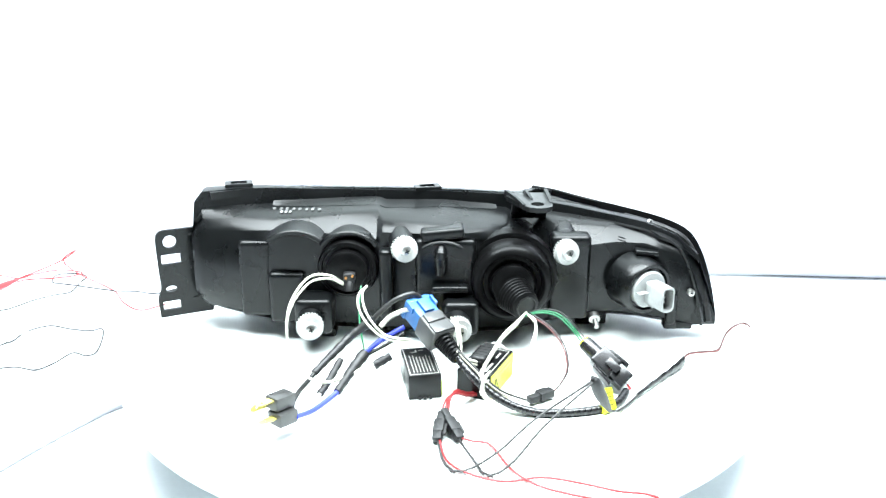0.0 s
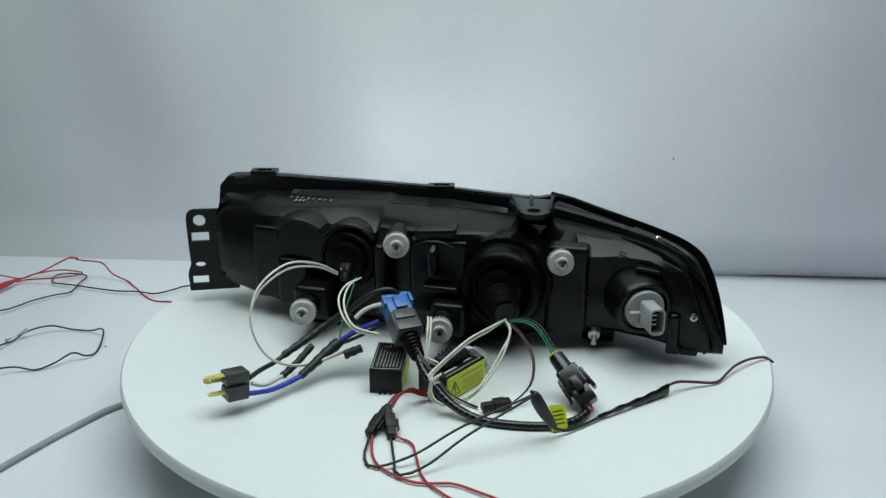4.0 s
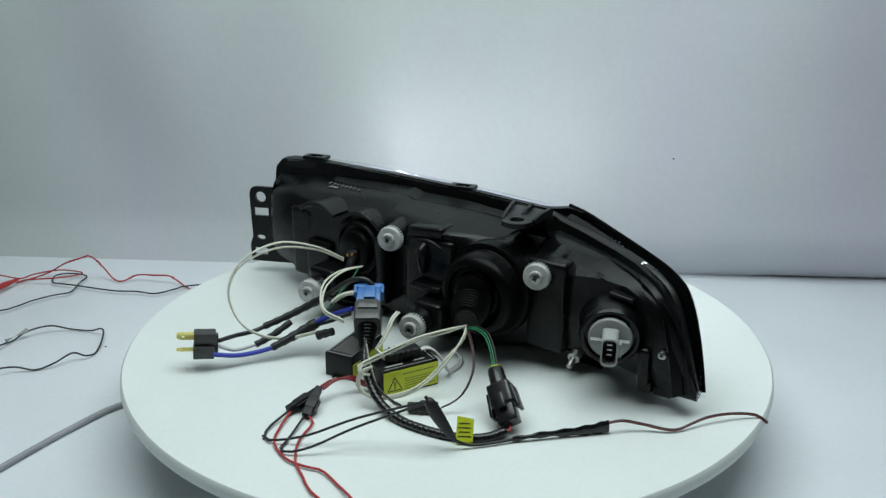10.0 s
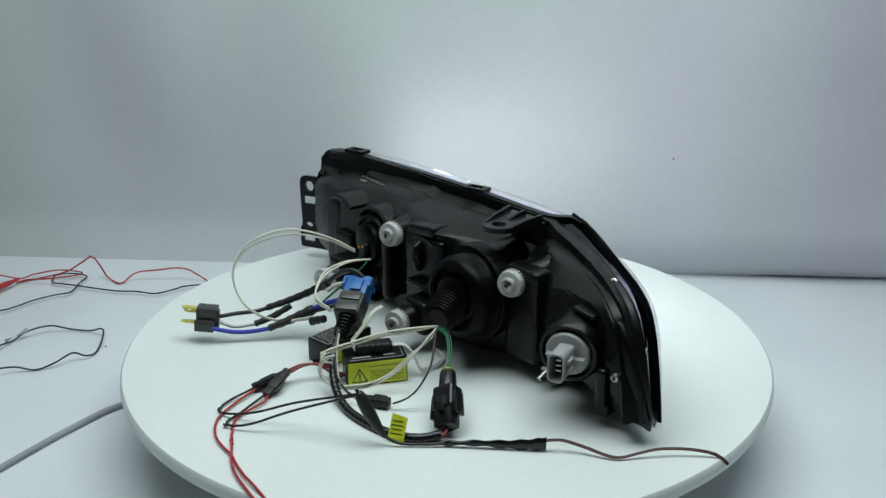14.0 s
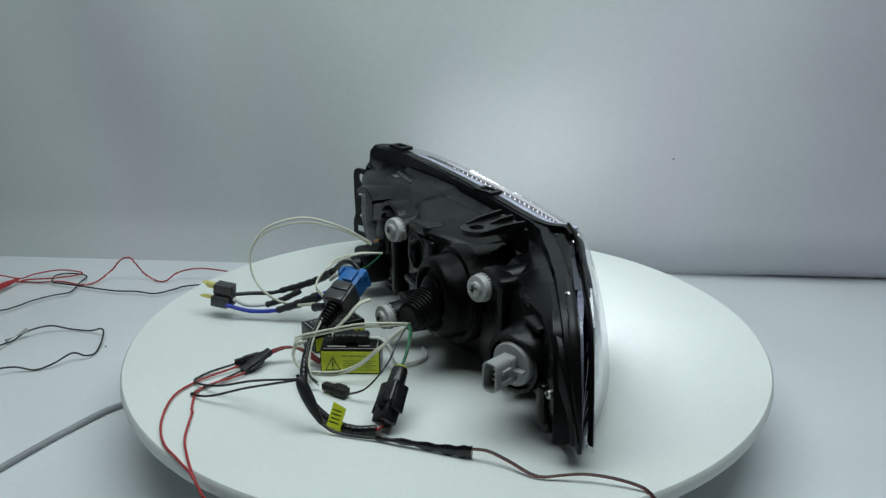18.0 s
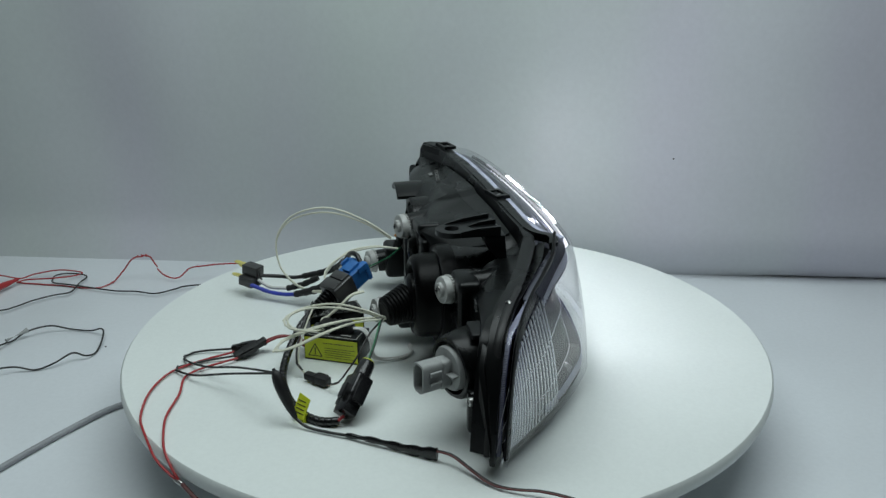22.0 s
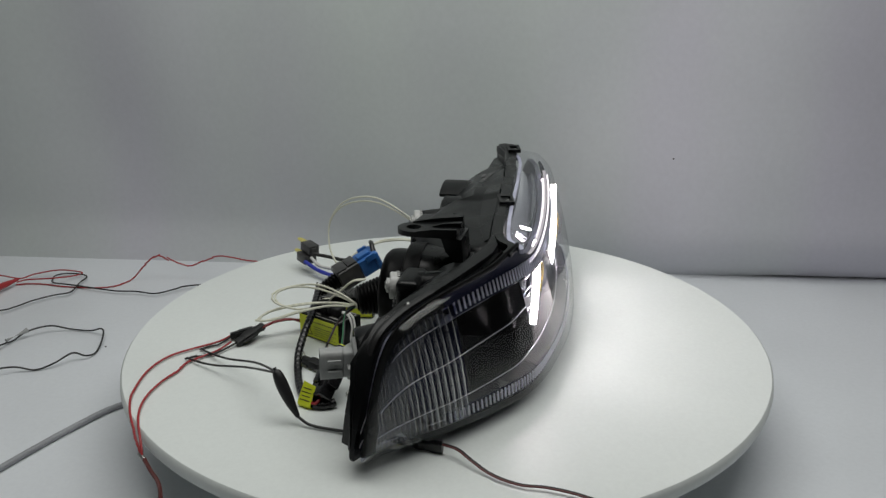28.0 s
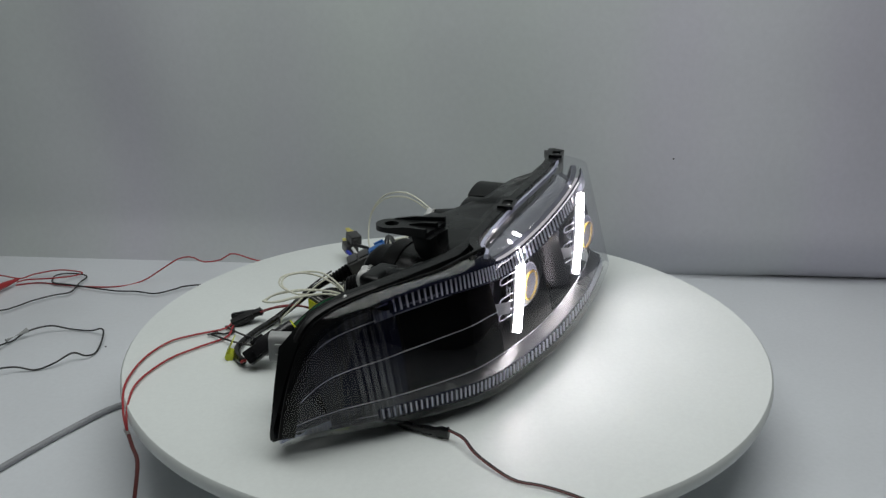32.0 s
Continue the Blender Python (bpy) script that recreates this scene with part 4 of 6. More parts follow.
        sweep(bm, line, [(-0.0031, -0.002), (-0.0020, -0.0026), (0.0020, -0.0026), (0.0031, -0.002), (0.0031, 0.002), (0.0020, 0.0026), (-0.0020, 0.0026), (-0.0031, 0.002)], up=(0, 1, 0))
        part("led_bar", bm, LED, h, "glowing white LED light bar")
        # ring added in amber for the glint that the lens refracts
        bm = B()
        tube(bm, [lens @ Vector((0.0130 * math.cos(a), 0.0130 * math.sin(a), 0.0345)) for a in [radians(12 * j) for j in range(31)]], 0.0011, 8)
        part("amber_glint", bm, AMBER, bowl, "ring added for the amber glint in the projector lens")
        bm = B()
        line = [p + Vector((0, -0.004, 0)) for p in line]
        sweep(bm, line, [(-0.0055, -0.0012), (0.0055, -0.0012), (0.0055, 0.0012), (-0.0055, 0.0012)], up=(0, 1, 0))
        part("bar_carrier", bm, SATIN, h)
        # glowing plate in place of the bar's reflection, under the hood
        bm = B()
        wide, deep = (0.0036, 0.0060) if x > 0 else (0.0026, 0.0036)
        slab(bm, [(-wide, -deep), (wide * 0.8, -deep * 0.8), (wide * 0.4, deep), (-wide * 0.5, deep)], 0.0008,
             Matrix.Translation((x - 0.0205 if x > 0 else x - 0.016, 0.0775 - (0.006 if x < 0 else 0), 0.1140 + (0.006 if x < 0 else 0))) @ pose(0, 0, 0, -14, 0, 4), 0.0003)
        part("bar_glint", bm, GLINT, h, "glowing plate added for the bar reflection under the hood")
        bm = B()
        loft(bm, [[(x + 0.0460, 0.0832, 0.0733), (x + 0.0440, 0.0842, 0.0626)], [(x + 0.0190, 0.0885, 0.0672), (x + 0.0190, 0.0885, 0.0565)]], closed=False, caps=False)
        bmesh.ops.solidify(bm, geom=list(bm.faces), thickness=0.0008)
        part("grey_plate", bm, TAGPLATE, h, "satin grey plate beside the light bar")
        for z in (0.087, 0.068, 0.054):
            bm = B()
            tube(bm, spline([(x + 0.004, 0.0865, z + 0.003), (x + 0.026, 0.0835, z + 0.003), (x + 0.030, 0.083, z), (x + 0.026, 0.0835, z - 0.003), (x + 0.004, 0.0865, z - 0.003)], 4), 0.0006, 6)
            part("trim_loop", bm, RIB, h, "thin bright loop trim")


HOODMETAL = mat("dark_satin_metal", (0.23, 0.235, 0.29), 0.32, 0.5, stain=0.15, grain=0.05)
SATIN = mat("satin_chrome", (0.86, 0.87, 0.92), 0.45, 0.25, stain=0.1, grain=0.05)
SMOKE = mat("smoked_plastic", (0.035, 0.035, 0.042), 0.40, 0.0, stain=0.2, grain=0.1)
GREYBEZEL = mat("dark_grey_bezel", (0.036, 0.036, 0.042), 0.28, stain=0.2)
RIB = mat("milky_prism", (0.82, 0.83, 0.90), 0.15, coat=0.5, stain=0.1)
rib_tree = RIB.node_tree
rib_through = rib_tree.nodes.new("ShaderNodeBsdfTranslucent")
rib_through.inputs[0].default_value = (0.85, 0.86, 0.95, 1)
rib_mix = rib_tree.nodes.new("ShaderNodeMixShader")
rib_mix.inputs[0].default_value = 0.6
rib_out = next(n for n in rib_tree.nodes if n.type == "OUTPUT_MATERIAL")
rib_tree.links.new(rib_tree.nodes["Principled BSDF"].outputs[0], rib_mix.inputs[1])
rib_tree.links.new(rib_through.outputs[0], rib_mix.inputs[2])
# faint glow added for bar light inside the ribs, which are no lamps
rib_glow = rib_tree.nodes.new("ShaderNodeEmission")
rib_glow.inputs[0].default_value, rib_glow.inputs[1].default_value = (0.85, 0.87, 1.0, 1), 0.015
rib_sum = rib_tree.nodes.new("ShaderNodeAddShader")
rib_tree.links.new(rib_mix.outputs[0], rib_sum.inputs[0])
rib_tree.links.new(rib_glow.outputs[0], rib_sum.inputs[1])
rib_tree.links.new(rib_sum.outputs[0], rib_out.inputs[0])
KNOB = mat("grey_knob_nylon", (0.54, 0.545, 0.53), 0.38, grain=0.15, scale=400, bump=0.08, stain=0.25, stain_scale=60)
MARK = mat("grey_mark", (0.24, 0.24, 0.24), 0.5)
TINTED = clear_mat("blue_tinted_clear", (0.42, 0.44, 0.62), 0.05, 1.2)
# stands in for the bars' reflection in the hood
GLINT = glow_mat("bar_glint", (0.93, 0.93, 1.0), 45.0)
# added glow for the LED glare in the hood, no lamp of its own
HOODGLOW = glow_mat("hood_glow", (0.90, 0.91, 1.0), 3.0)
GLEAM = glow_mat("rib_edge_glow", (0.90, 0.91, 1.0), 0.9)
NIGHT = mat("night_blue_plastic", (0.010, 0.011, 0.028), 0.6, specular=0.08, stain=0.2)
# lilac and violet: light caught in the clear lens edge, put into colour
PALE = mat("pale_lilac_glow", (0.52, 0.53, 0.68), 0.15, coat=0.6, stain=0.3, stain_scale=60)
EDGE = mat("violet_glow_edge", (0.12, 0.115, 0.26), 0.2, coat=0.5, stain=0.3, stain_scale=60)
PRISM = clear_mat("clear_prism", (0.80, 0.81, 0.90), 0.18, 9.0, power=4.0, base=0.005)
MILKY = clear_mat("milky_prism_flute", (0.80, 0.81, 0.88), 0.22, 9.0, haze=0.10, power=4.0, base=0.04)
WING = mat("smoked_chrome_wing", (0.32, 0.33, 0.38), 0.26, 0.6, grain=0.05, stain=0.2, stain_scale=30)
TAGPLATE = mat("satin_grey_plate", (0.42, 0.43, 0.45), 0.4, stain=0.15)
headlight = build_headlight()


# ---- wires and boxes on the platter ----
def coloured(name, colour, rough=0.42):
    return mat(name, colour, rough, grain=0.12, scale=600, stain=0.15, stain_scale=40, bump=0.05)


WHITE_WIRE = coloured("white_silicone_wire", (0.72, 0.72, 0.60))
BLACK_WIRE = coloured("black_wire", (0.015, 0.015, 0.015), 0.35)
RED_WIRE = coloured("red_wire", (0.42, 0.03, 0.035))
DARK_RED_WIRE = coloured("dark_red_wire", (0.20, 0.010, 0.012))
BROWN_WIRE = coloured("dark_red_wire", (0.13, 0.03, 0.028))
BLUE_WIRE = coloured("blue_wire", (0.03, 0.05, 0.40))
GREEN_WIRE = coloured("green_wire", (0.015, 0.20, 0.08))
BLUE_PLASTIC = mat("blue_nylon", (0.03, 0.16, 0.46), 0.38, grain=0.1, stain=0.2, stain_scale=50)
YELLOW_PAPER = mat("yellow_green_label", (0.62, 0.68, 0.03), 0.45, grain=0.05, stain=0.08, stain_scale=40)
PRINT = mat("black_print", (0.03, 0.03, 0.02), 0.6)
PALE_PRINT = mat("pale_print", (0.55, 0.55, 0.53), 0.6)
BRASS = mat("brass", (0.80, 0.72, 0.22), 0.36, 0.55, stain=0.25, stain_scale=90, grain=0.1)
TAPE = mat("black_cloth_tape", (0.012, 0.012, 0.013), 0.5, grain=0.35, scale=900, bump=0.3, stain=0.3, stain_scale=60)
SLEEVE = mat("black_heat_shrink", (0.010, 0.010, 0.011), 0.28, grain=0.15, stain=0.3, stain_scale=50)
GREY_PLASTIC = mat("dark_grey_nylon", (0.05, 0.05, 0.05), 0.32, grain=0.15, stain=0.3, stain_scale=40)
GREY_CABLE = coloured("pale_grey_cable", (0.33, 0.34, 0.36), 0.4)


def wire(name, parent, points, r, material, label="", n=8, sides=8):
    bm = B()
    tube(bm, spline(points, n), r, sides)
    return part(name, bm, material, parent, label, smooth=60)


def resample(points, count):
    """Points at even steps along a smooth line."""
    line = spline(points, 10)
    lengths = [0.0]
    for a, b in zip(line, line[1:]):
        lengths.append(lengths[-1] + (b - a).length)
    out = []
    for k in range(count):
        d = lengths[-1] * k / (count - 1)
        i = max(j for j, s in enumerate(lengths) if s <= d + 1e-9)
        i = min(i, len(line) - 2)
        span = lengths[i + 1] - lengths[i]
        out.append(line[i].lerp(line[i + 1], (d - lengths[i]) / span if span > 1e-9 else 0))
    return out


CHAINS = []


def chain(name, parent, shapes, count, r, material, label=""):
    """A bending wire in short rigid pieces that follow the shapes given for some times, in the parent's space."""
    lines = [(t, resample(pts, count + 1)) for t, pts in shapes]
    longest = max((b - a).length for _, line in lines for a, b in zip(line, line[1:]))
    bm = B()
    tube(bm, [Vector((0, 0, z * longest)) for z in (-0.62, -0.3, 0.0, 0.3, 0.62)], [r * 0.9, r, r, r, r * 0.9], 7)
    me = bpy.data.meshes.new(name)
    bm.to_mesh(me)
    bm.free()
    me.materials.append(material)
    me.shade_smooth()
    me.set_sharp_from_angle(angle=radians(60))
    base = BASES[parent]
    for k in range(count):
        ob = new(name, me)
        ob.parent = parent
        if label:
            ob["label"] = label
        BASES[ob] = base
        CHAINS.append((ob, [(t, Matrix.Translation((line[k] + line[k + 1]) / 2 - base)
                             @ (line[k + 1] - line[k]).to_track_quat("Z", "Y").to_matrix().to_4x4()) for t, line in lines]))


def spin(p, pivot, degrees):
    return Matrix.Translation(pivot) @ Matrix.Rotation(radians(degrees), 4, "Z") @ Matrix.Translation(-Vector(pivot)) @ Vector(p)


# the heavy cable lags behind the platter for a while and then springs back: seconds, degrees about the bellows
LAG = ((0.0, 0.0), (19.0, 0.0), (20.0, 1.6), (21.0, 4.7), (23.0, 13.3), (25.0, 23.6), (28.0, 33.1), (28.2, 30.1), (28.5, 3.1), (29.0, 0), (32.0, 0))
PIVOT = (0.0706, -0.065, 0.0)


def lagging(points, weights):
    return [(t, [spin(p, PIVOT, a * w) for p, w in zip(points, weights)]) for t, a in LAG]


def drift(t, rows):
    """The shift and turn that rows (seconds, x, y, degrees) give at t."""
    return [float(np.interp(t, [r[0] for r in rows], [r[k] for r in rows])) for k in (1, 2, 3)]


def moved(t, rows, pivot):
    """The same as a matrix about a pivot."""
    x, y, a = drift(t, rows)
    return Matrix.Translation(Vector(pivot) + Vector((x, y, 0))) @ Matrix.Rotation(radians(a), 4, "Z") @ Matrix.Translation(-Vector(pivot))


def trailing(points, weights, rows):
    """Shapes of a wire whose points take a share each of a drift."""
    out = []
    for r in rows:
        x, y, _ = drift(r[0], rows)
        out.append((r[0], [Vector(p) + Vector((x, y, 0)) * w for p, w in zip(points, weights)]))
    return out


def key_moved(ob, base, rows, pivot):
    CHAINS.append((ob, [(r[0], Matrix.Translation(-base) @ moved(r[0], rows, pivot) @ Matrix.Translation(base)) for r in rows]))


# drifts of the loose pieces on the turning platter: seconds, x, y, degrees
IN_LINE = ((0.0, 0, 0, 0), (19.0, 0, 0, 0), (22.0, 0.0104, 0.0091, 13.9), (25.0, 0.0227, 0.0237, 23.8), (28.0, 0.0255, 0.0359, 28.0), (28.5, 0.0101, 0.0049, 4.0), (29.0, 0.0072, 0.002, 0.0), (32.0, 0.0072, 0.0028, -0.1))
TAG = ((0.0, 0, 0, 0), (19.0, 0, 0, 0), (22.0, 0.0151, 0.0108, 8.9), (25.0, 0.0372, 0.0432, 25.8), (28.0, 0.038, 0.0723, 38.0), (28.5, 0.0153, 0.0066, 6.0), (29.0, 0.0115, 0.0027, 0.0), (32.0, 0.0118, 0.0032, -0.1))
PLUGS = ((0.0, 0, 0, 0), (19.0, 0, 0, 0), (22.0, 0.0194, 0.0004, 1.9), (25.0, 0.0308, 0.0001, 13.8), (28.0, 0.0527, 0.0033, 34.0), (31.0, 0.0643, -0.0018, 28.0), (32.0, 0.0657, -0.0026, 27.9))
PLUG_TOP = (-0.0034, -0.1697, 0.0)


def tape_roll(name, parent, points, radii, label="", material=None):
    bm = B()
    line = spline(points, 8)
    rad = [radii[0] + (radii[1] - radii[0]) * i / (len(line) - 1) for i in range(len(line))]
    rad = [r * (1 + 0.10 * math.sin(i * 1.9)) for i, r in enumerate(rad)]
    tube(bm, line, rad, 12)
    return part(name, bm, material or TAPE, parent, label)


def build_harness():
    h = thing("wiring_harness", (0.0, -0.130, 0.0), "black taped wiring harness with a blue connector and bulb plug", "wiring harness")
    # three-blade bulb plug
    way = Vector((-0.61, -0.78, 0.10)).normalized()
    side = Vector((0.78, -0.61, 0)).normalized()
    m = Matrix((*zip(way, side, way.cross(side), (-0.1262, -0.1865, 0.0235)), (0, 0, 0, 1)))
    bm = B()
    box(bm, (0.019, 0.0135, 0.0105), m @ pose(0, -0.001, 0.0058, 0, 0, 0), 0.0012)
    box(bm, (0.018, 0.0150, 0.0105), m @ pose(0.001, 0.003, -0.0056), 0.0012)
    box(bm, (0.006, 0.0060, 0.0180), m @ pose(-0.0085, 0, 0), 0.0008)
    plug = part("bulb_plug", bm, GREY_PLASTIC, h, "dark grey three-blade bulb plug")
    for y, z, turn in ((-0.001, 0.0085, 0), (0.003, -0.0045, 0), (-0.0065, 0.004, 90)):
        bm = B()
        plate(bm, [(-0.008, -0.0032), (0.008, -0.0032), (0.0115, -0.0018), (0.0115, 0.0018), (0.008, 0.0032), (-0.008, 0.0032)],
              [ring(0.006, 0, 0.0011, 10)], 0.0009, m @ pose(0.0125, y, z, turn, 0, 0))
        part("blade", bm, BRASS, plug, "brass terminal blade")
    wire("wire", h, [(-0.1180, -0.1775, 0.0250), (-0.116, -0.160, 0.0240), (-0.112, -0.143, 0.0230), (-0.1069, -0.1294, 0.0256)], 0.0021, BLACK_WIRE, "black plug wire")
    tape_roll("tape_sleeve", h, [(-0.1085, -0.1330, 0.0250), (-0.095, -0.114, 0.0330), (-0.0804, -0.0989, 0.0428), (-0.062, -0.092, 0.055)], (0.0030, 0.0040), "black cloth tape sleeve")
    wire("wire", h, [(-0.064, -0.093, 0.0535), (-0.050, -0.088, 0.066), (-0.0387, -0.0854, 0.0725), (-0.028, -0.081, 0.0735), (-0.0192, -0.0770, 0.0655)], 0.0024, BLACK_WIRE, "black wire over the connector")
    tape_roll("tape_sleeve", h, [(-0.102, -0.150, 0.0150), (-0.096, -0.136, 0.0200), (-0.088, -0.118, 0.0300)], (0.0030, 0.0030), "black cloth tape sleeve")
    wire("wire", h, [(-0.1150, -0.1800, 0.0215), (-0.109, -0.168, 0.0150), (-0.102, -0.150, 0.0150)], 0.0018, coloured("pale_wire", (0.6, 0.6, 0.58)), "pale plug wire")
    wire("wire", h, [(-0.1153, -0.1879, 0.0163), (-0.106, -0.170, 0.0110), (-0.097, -0.154, 0.0105), (-0.0874, -0.1397, 0.0132)], 0.0022, BLUE_WIRE, "blue plug wire")
    tape_roll("tape_sleeve", h, [(-0.0890, -0.1425, 0.0128), (-0.080, -0.122, 0.0200), (-0.0690, -0.1040, 0.0290)], (0.0032, 0.0052), "black cloth tape sleeve")
    wire("wire", h, [(-0.0700, -0.1050, 0.0290), (-0.055, -0.097, 0.0380), (-0.0358, -0.0902, 0.0469)], 0.0024, BLUE_WIRE, "blue wire")
    wire("wire", h, [(-0.067, -0.104, 0.0275), (-0.052, -0.100, 0.0345), (-0.036, -0.094, 0.043)], 0.0016, BLACK_WIRE)
    wire("wire", h, [(-0.0560, -0.0960, 0.0500), (-0.048, -0.092, 0.0570), (-0.036, -0.088, 0.0615), (-0.026, -0.086, 0.0615)], 0.0021, WHITE_WIRE, "white wire into the connector")
    tape_roll("crimp_sleeve", h, [(-0.061, -0.112, 0.0215), (-0.047, -0.106, 0.0270)], (0.0042, 0.0034), "black crimp sleeve")
    # blue and black connectors
    way = Vector((0.034, -0.045, -0.0255)).normalized()
    side = way.cross(Vector((0, 0, 1))).normalized()
    up = side.cross(way)
    c = Vector((-0.0215, -0.0845, 0.0575))

    def at(d, s=0.0, u=0.0):
        return Matrix((*zip(way, side, up, c + way * d + side * s + up * u), (0, 0, 0, 1)))
    bm = B()
    box(bm, (0.022, 0.0215, 0.0180), at(-0.001), 0.0016)
    box(bm, (0.004, 0.0245, 0.0190), at(-0.0085), 0.001)
    box(bm, (0.014, 0.0100, 0.0040), at(0.001, -0.001, 0.0100), 0.0008)
    box(bm, (0.010, 0.0025, 0.0065), at(-0.003, 0.0120, 0.0080), 0.0006)
    box(bm, (0.010, 0.0025, 0.0065), at(-0.003, -0.0120, 0.0080), 0.0006)
    part("blue_connector", bm, BLUE_PLASTIC, h, "blue nylon connector")
    bm = B()
    box(bm, (0.024, 0.0235, 0.0205), at(0.022), 0.0022, 3)
    box(bm, (0.010, 0.0180, 0.0030), at(0.0155, 0, 0.0105), 0.0010)
    box(bm, (0.011, 0.0205, 0.0030), at(0.0275, 0, 0.0105), 0.0010)
    conn = part("black_connector", bm, GREY_PLASTIC, h, "dark grey plastic connector with worn top plates")
    bm = B()
    tube(bm, [(at(0.034 + 0.0012 * i)).translation for i in range(20)], [0.0088 - 0.00016 * i - (0.0012 if i % 3 == 1 else 0) for i in range(20)], 20)
    part("strain_relief", bm, RUBBER, conn, "ribbed black strain relief")
    # heavy cable and the thin pair beside it
    cable = [(0.0085, -0.1245, 0.0365), (0.0200, -0.139, 0.0265), (0.0425, -0.1525, 0.0120), (0.0681, -0.1590, 0.0042), (0.0958, -0.1590, 0.0032),
             (0.1252, -0.1525, 0.0032), (0.1420, -0.1400, 0.0032), (0.1500, -0.1270, 0.0050)]
    shapes = [row for row in lagging(cable, (0, 0.15, 0.35, 0.6, 0.85, 1, 1, 1)) if row[0] < 22.0 or row[0] > 28.3]
    shapes.append((25.0, [(0.0149, -0.1244, 0.0365), (0.0493, -0.1241, 0.0300), (0.0667, -0.1267, 0.022), (0.0917, -0.1280, 0.012), (0.1149, -0.1247, 0.005), (0.1479, -0.1162, 0.0035), (0.1707, -0.1029, 0.0033), (0.1782, -0.0905, 0.0033), (0.1757, -0.0815, 0.005)]))
    shapes.append((28.0, [(0.0156, -0.1235, 0.0365), (0.0551, -0.1156, 0.0310), (0.0812, -0.1139, 0.022), (0.1024, -0.1117, 0.012), (0.1225, -0.1048, 0.005), (0.1499, -0.0913, 0.0035), (0.1676, -0.0758, 0.0033), (0.1687, -0.0642, 0.0033), (0.1646, -0.0568, 0.005)]))
    shapes.sort(key=lambda row: row[0])
    chain("cable_piece", h, shapes, 34, 0.0036, SLEEVE, "glossy black cable")
    pair = [(0.0090, -0.1250, 0.0400), (0.0230, -0.137, 0.0300), (0.0420, -0.1480, 0.0160), (0.0600, -0.1500, 0.0090), (0.0640, -0.1470, 0.0060)]
    for dz, material in ((0.0, WHITE_WIRE), (0.003, BLACK_WIRE)):
        chain("wire_piece", h, trailing([(x, y - dz * 0.5, z + dz) for x, y, z in pair], (0, 0.45, 0.8, 0.95, 1), IN_LINE), 12, 0.0009, material)
    # small in-line connector with the dark red lead from the bellows
    bm = B()
    a, b = Vector((0.0630, -0.1455, 0.0055)), Vector((0.0915, -0.1265, 0.0055))
    mm = Matrix.Translation((a + b) / 2) @ (b - a).to_track_quat("X", "Z").to_matrix().to_4x4()
    box(bm, (0.014, 0.0080, 0.0070), mm @ pose(0.006, 0, 0), 0.001)
    box(bm, (0.012, 0.0066, 0.0060), mm @ pose(-0.006, 0, 0), 0.001)
    box(bm, (0.0015, 0.0086, 0.0074), mm @ pose(-0.001, 0, 0), 0.0004)
    box(bm, (0.010, 0.0020, 0.0030), mm @ pose(0.004, 0.0045, 0.002), 0.0005)
    small = part("in_line_connector", bm, DARK, h, "small black in-line connector")
    key_moved(small, BASES[h], IN_LINE, (0.0773, -0.1360, 0))
    lead = [(0.0905, -0.1270, 0.0055), (0.0975, -0.119, 0.0100), (0.1024, -0.1110, 0.0190), (0.1000, -0.0970, 0.0320), (0.0880, -0.0830, 0.0440), (0.0725, -0.0680, 0.0490)]
    for off, material in ((0.0, BROWN_WIRE), (0.0012, BLACK_WIRE)):
        chain("wire_piece", h, trailing([(x + off, y, z + off) for x, y, z in lead], (1, 1, 0.8, 0.5, 0.2, 0), IN_LINE), 14, 0.0007, material)
    # sealed two-part connector on green and black leads
    top, bot = Vector((0.1186, -0.0931, 0.0345)), Vector((0.1520, -0.1215, 0.0085))
    mm = Matrix.Translation(top) @ (bot - top).to_track_quat("Z", "Y").to_matrix().to_4x4() @ pose(0, 0, 0, 0, 0, 35)
    bm = B()
    lathe(bm, [(0.0058, 0.0), (0.0066, 0.002), (0.0072, 0.014), (0.0076, 0.016)], mm, 20)
    box(bm, (0.0190, 0.0155, 0.021), mm @ pose(0, 0, 0.0255), 0.0024, 3)
    box(bm, (0.0158, 0.0130, 0.015), mm @ pose(0, 0, 0.0425), 0.0016)
    seal = part("sealed_connector", bm, GLOSSY, h, "glossy black sealed connector")
    for s in (-1, 1):
        bm = B()
        box(bm, (0.0030, 0.0105, 0.020), mm @ pose(s * 0.0108, 0, 0.031, 0, s * 4, 0), 0.0008)
        part("latch_arm", bm, GLOSSY, seal)
    bm = B()
    box(bm, (0.0070, 0.0034, 0.013), mm @ pose(0, 0.0092, 0.033), 0.0008)
    part("latch", bm, GLOSSY, seal)
    bm = B()
    lathe(bm, [(0.0050, -0.0012), (0.0056, -0.0008), (0.0056, 0.0008), (0.0050, 0.0014)], mm, 20)
    part("seal_ring", bm, YELLOW_PAPER, seal, "yellow seal ring")
    bm = B()
    tube(bm, [bot, bot + Vector((0.002, -0.004, -0.002)), bot + Vector((-0.002, -0.006, -0.003))], 0.0012, 8)
    part("lead", bm, RED_WIRE, seal, "short red lead")
    CHAINS.append((seal, [(t, Matrix.Translation(-BASES[h]) @ Matrix.Translation(PIVOT) @ Matrix.Rotation(radians(a), 4, "Z") @ Matrix.Translation(-Vector(PIVOT)) @ Matrix.Translation(BASES[h])) for t, a in LAG]))
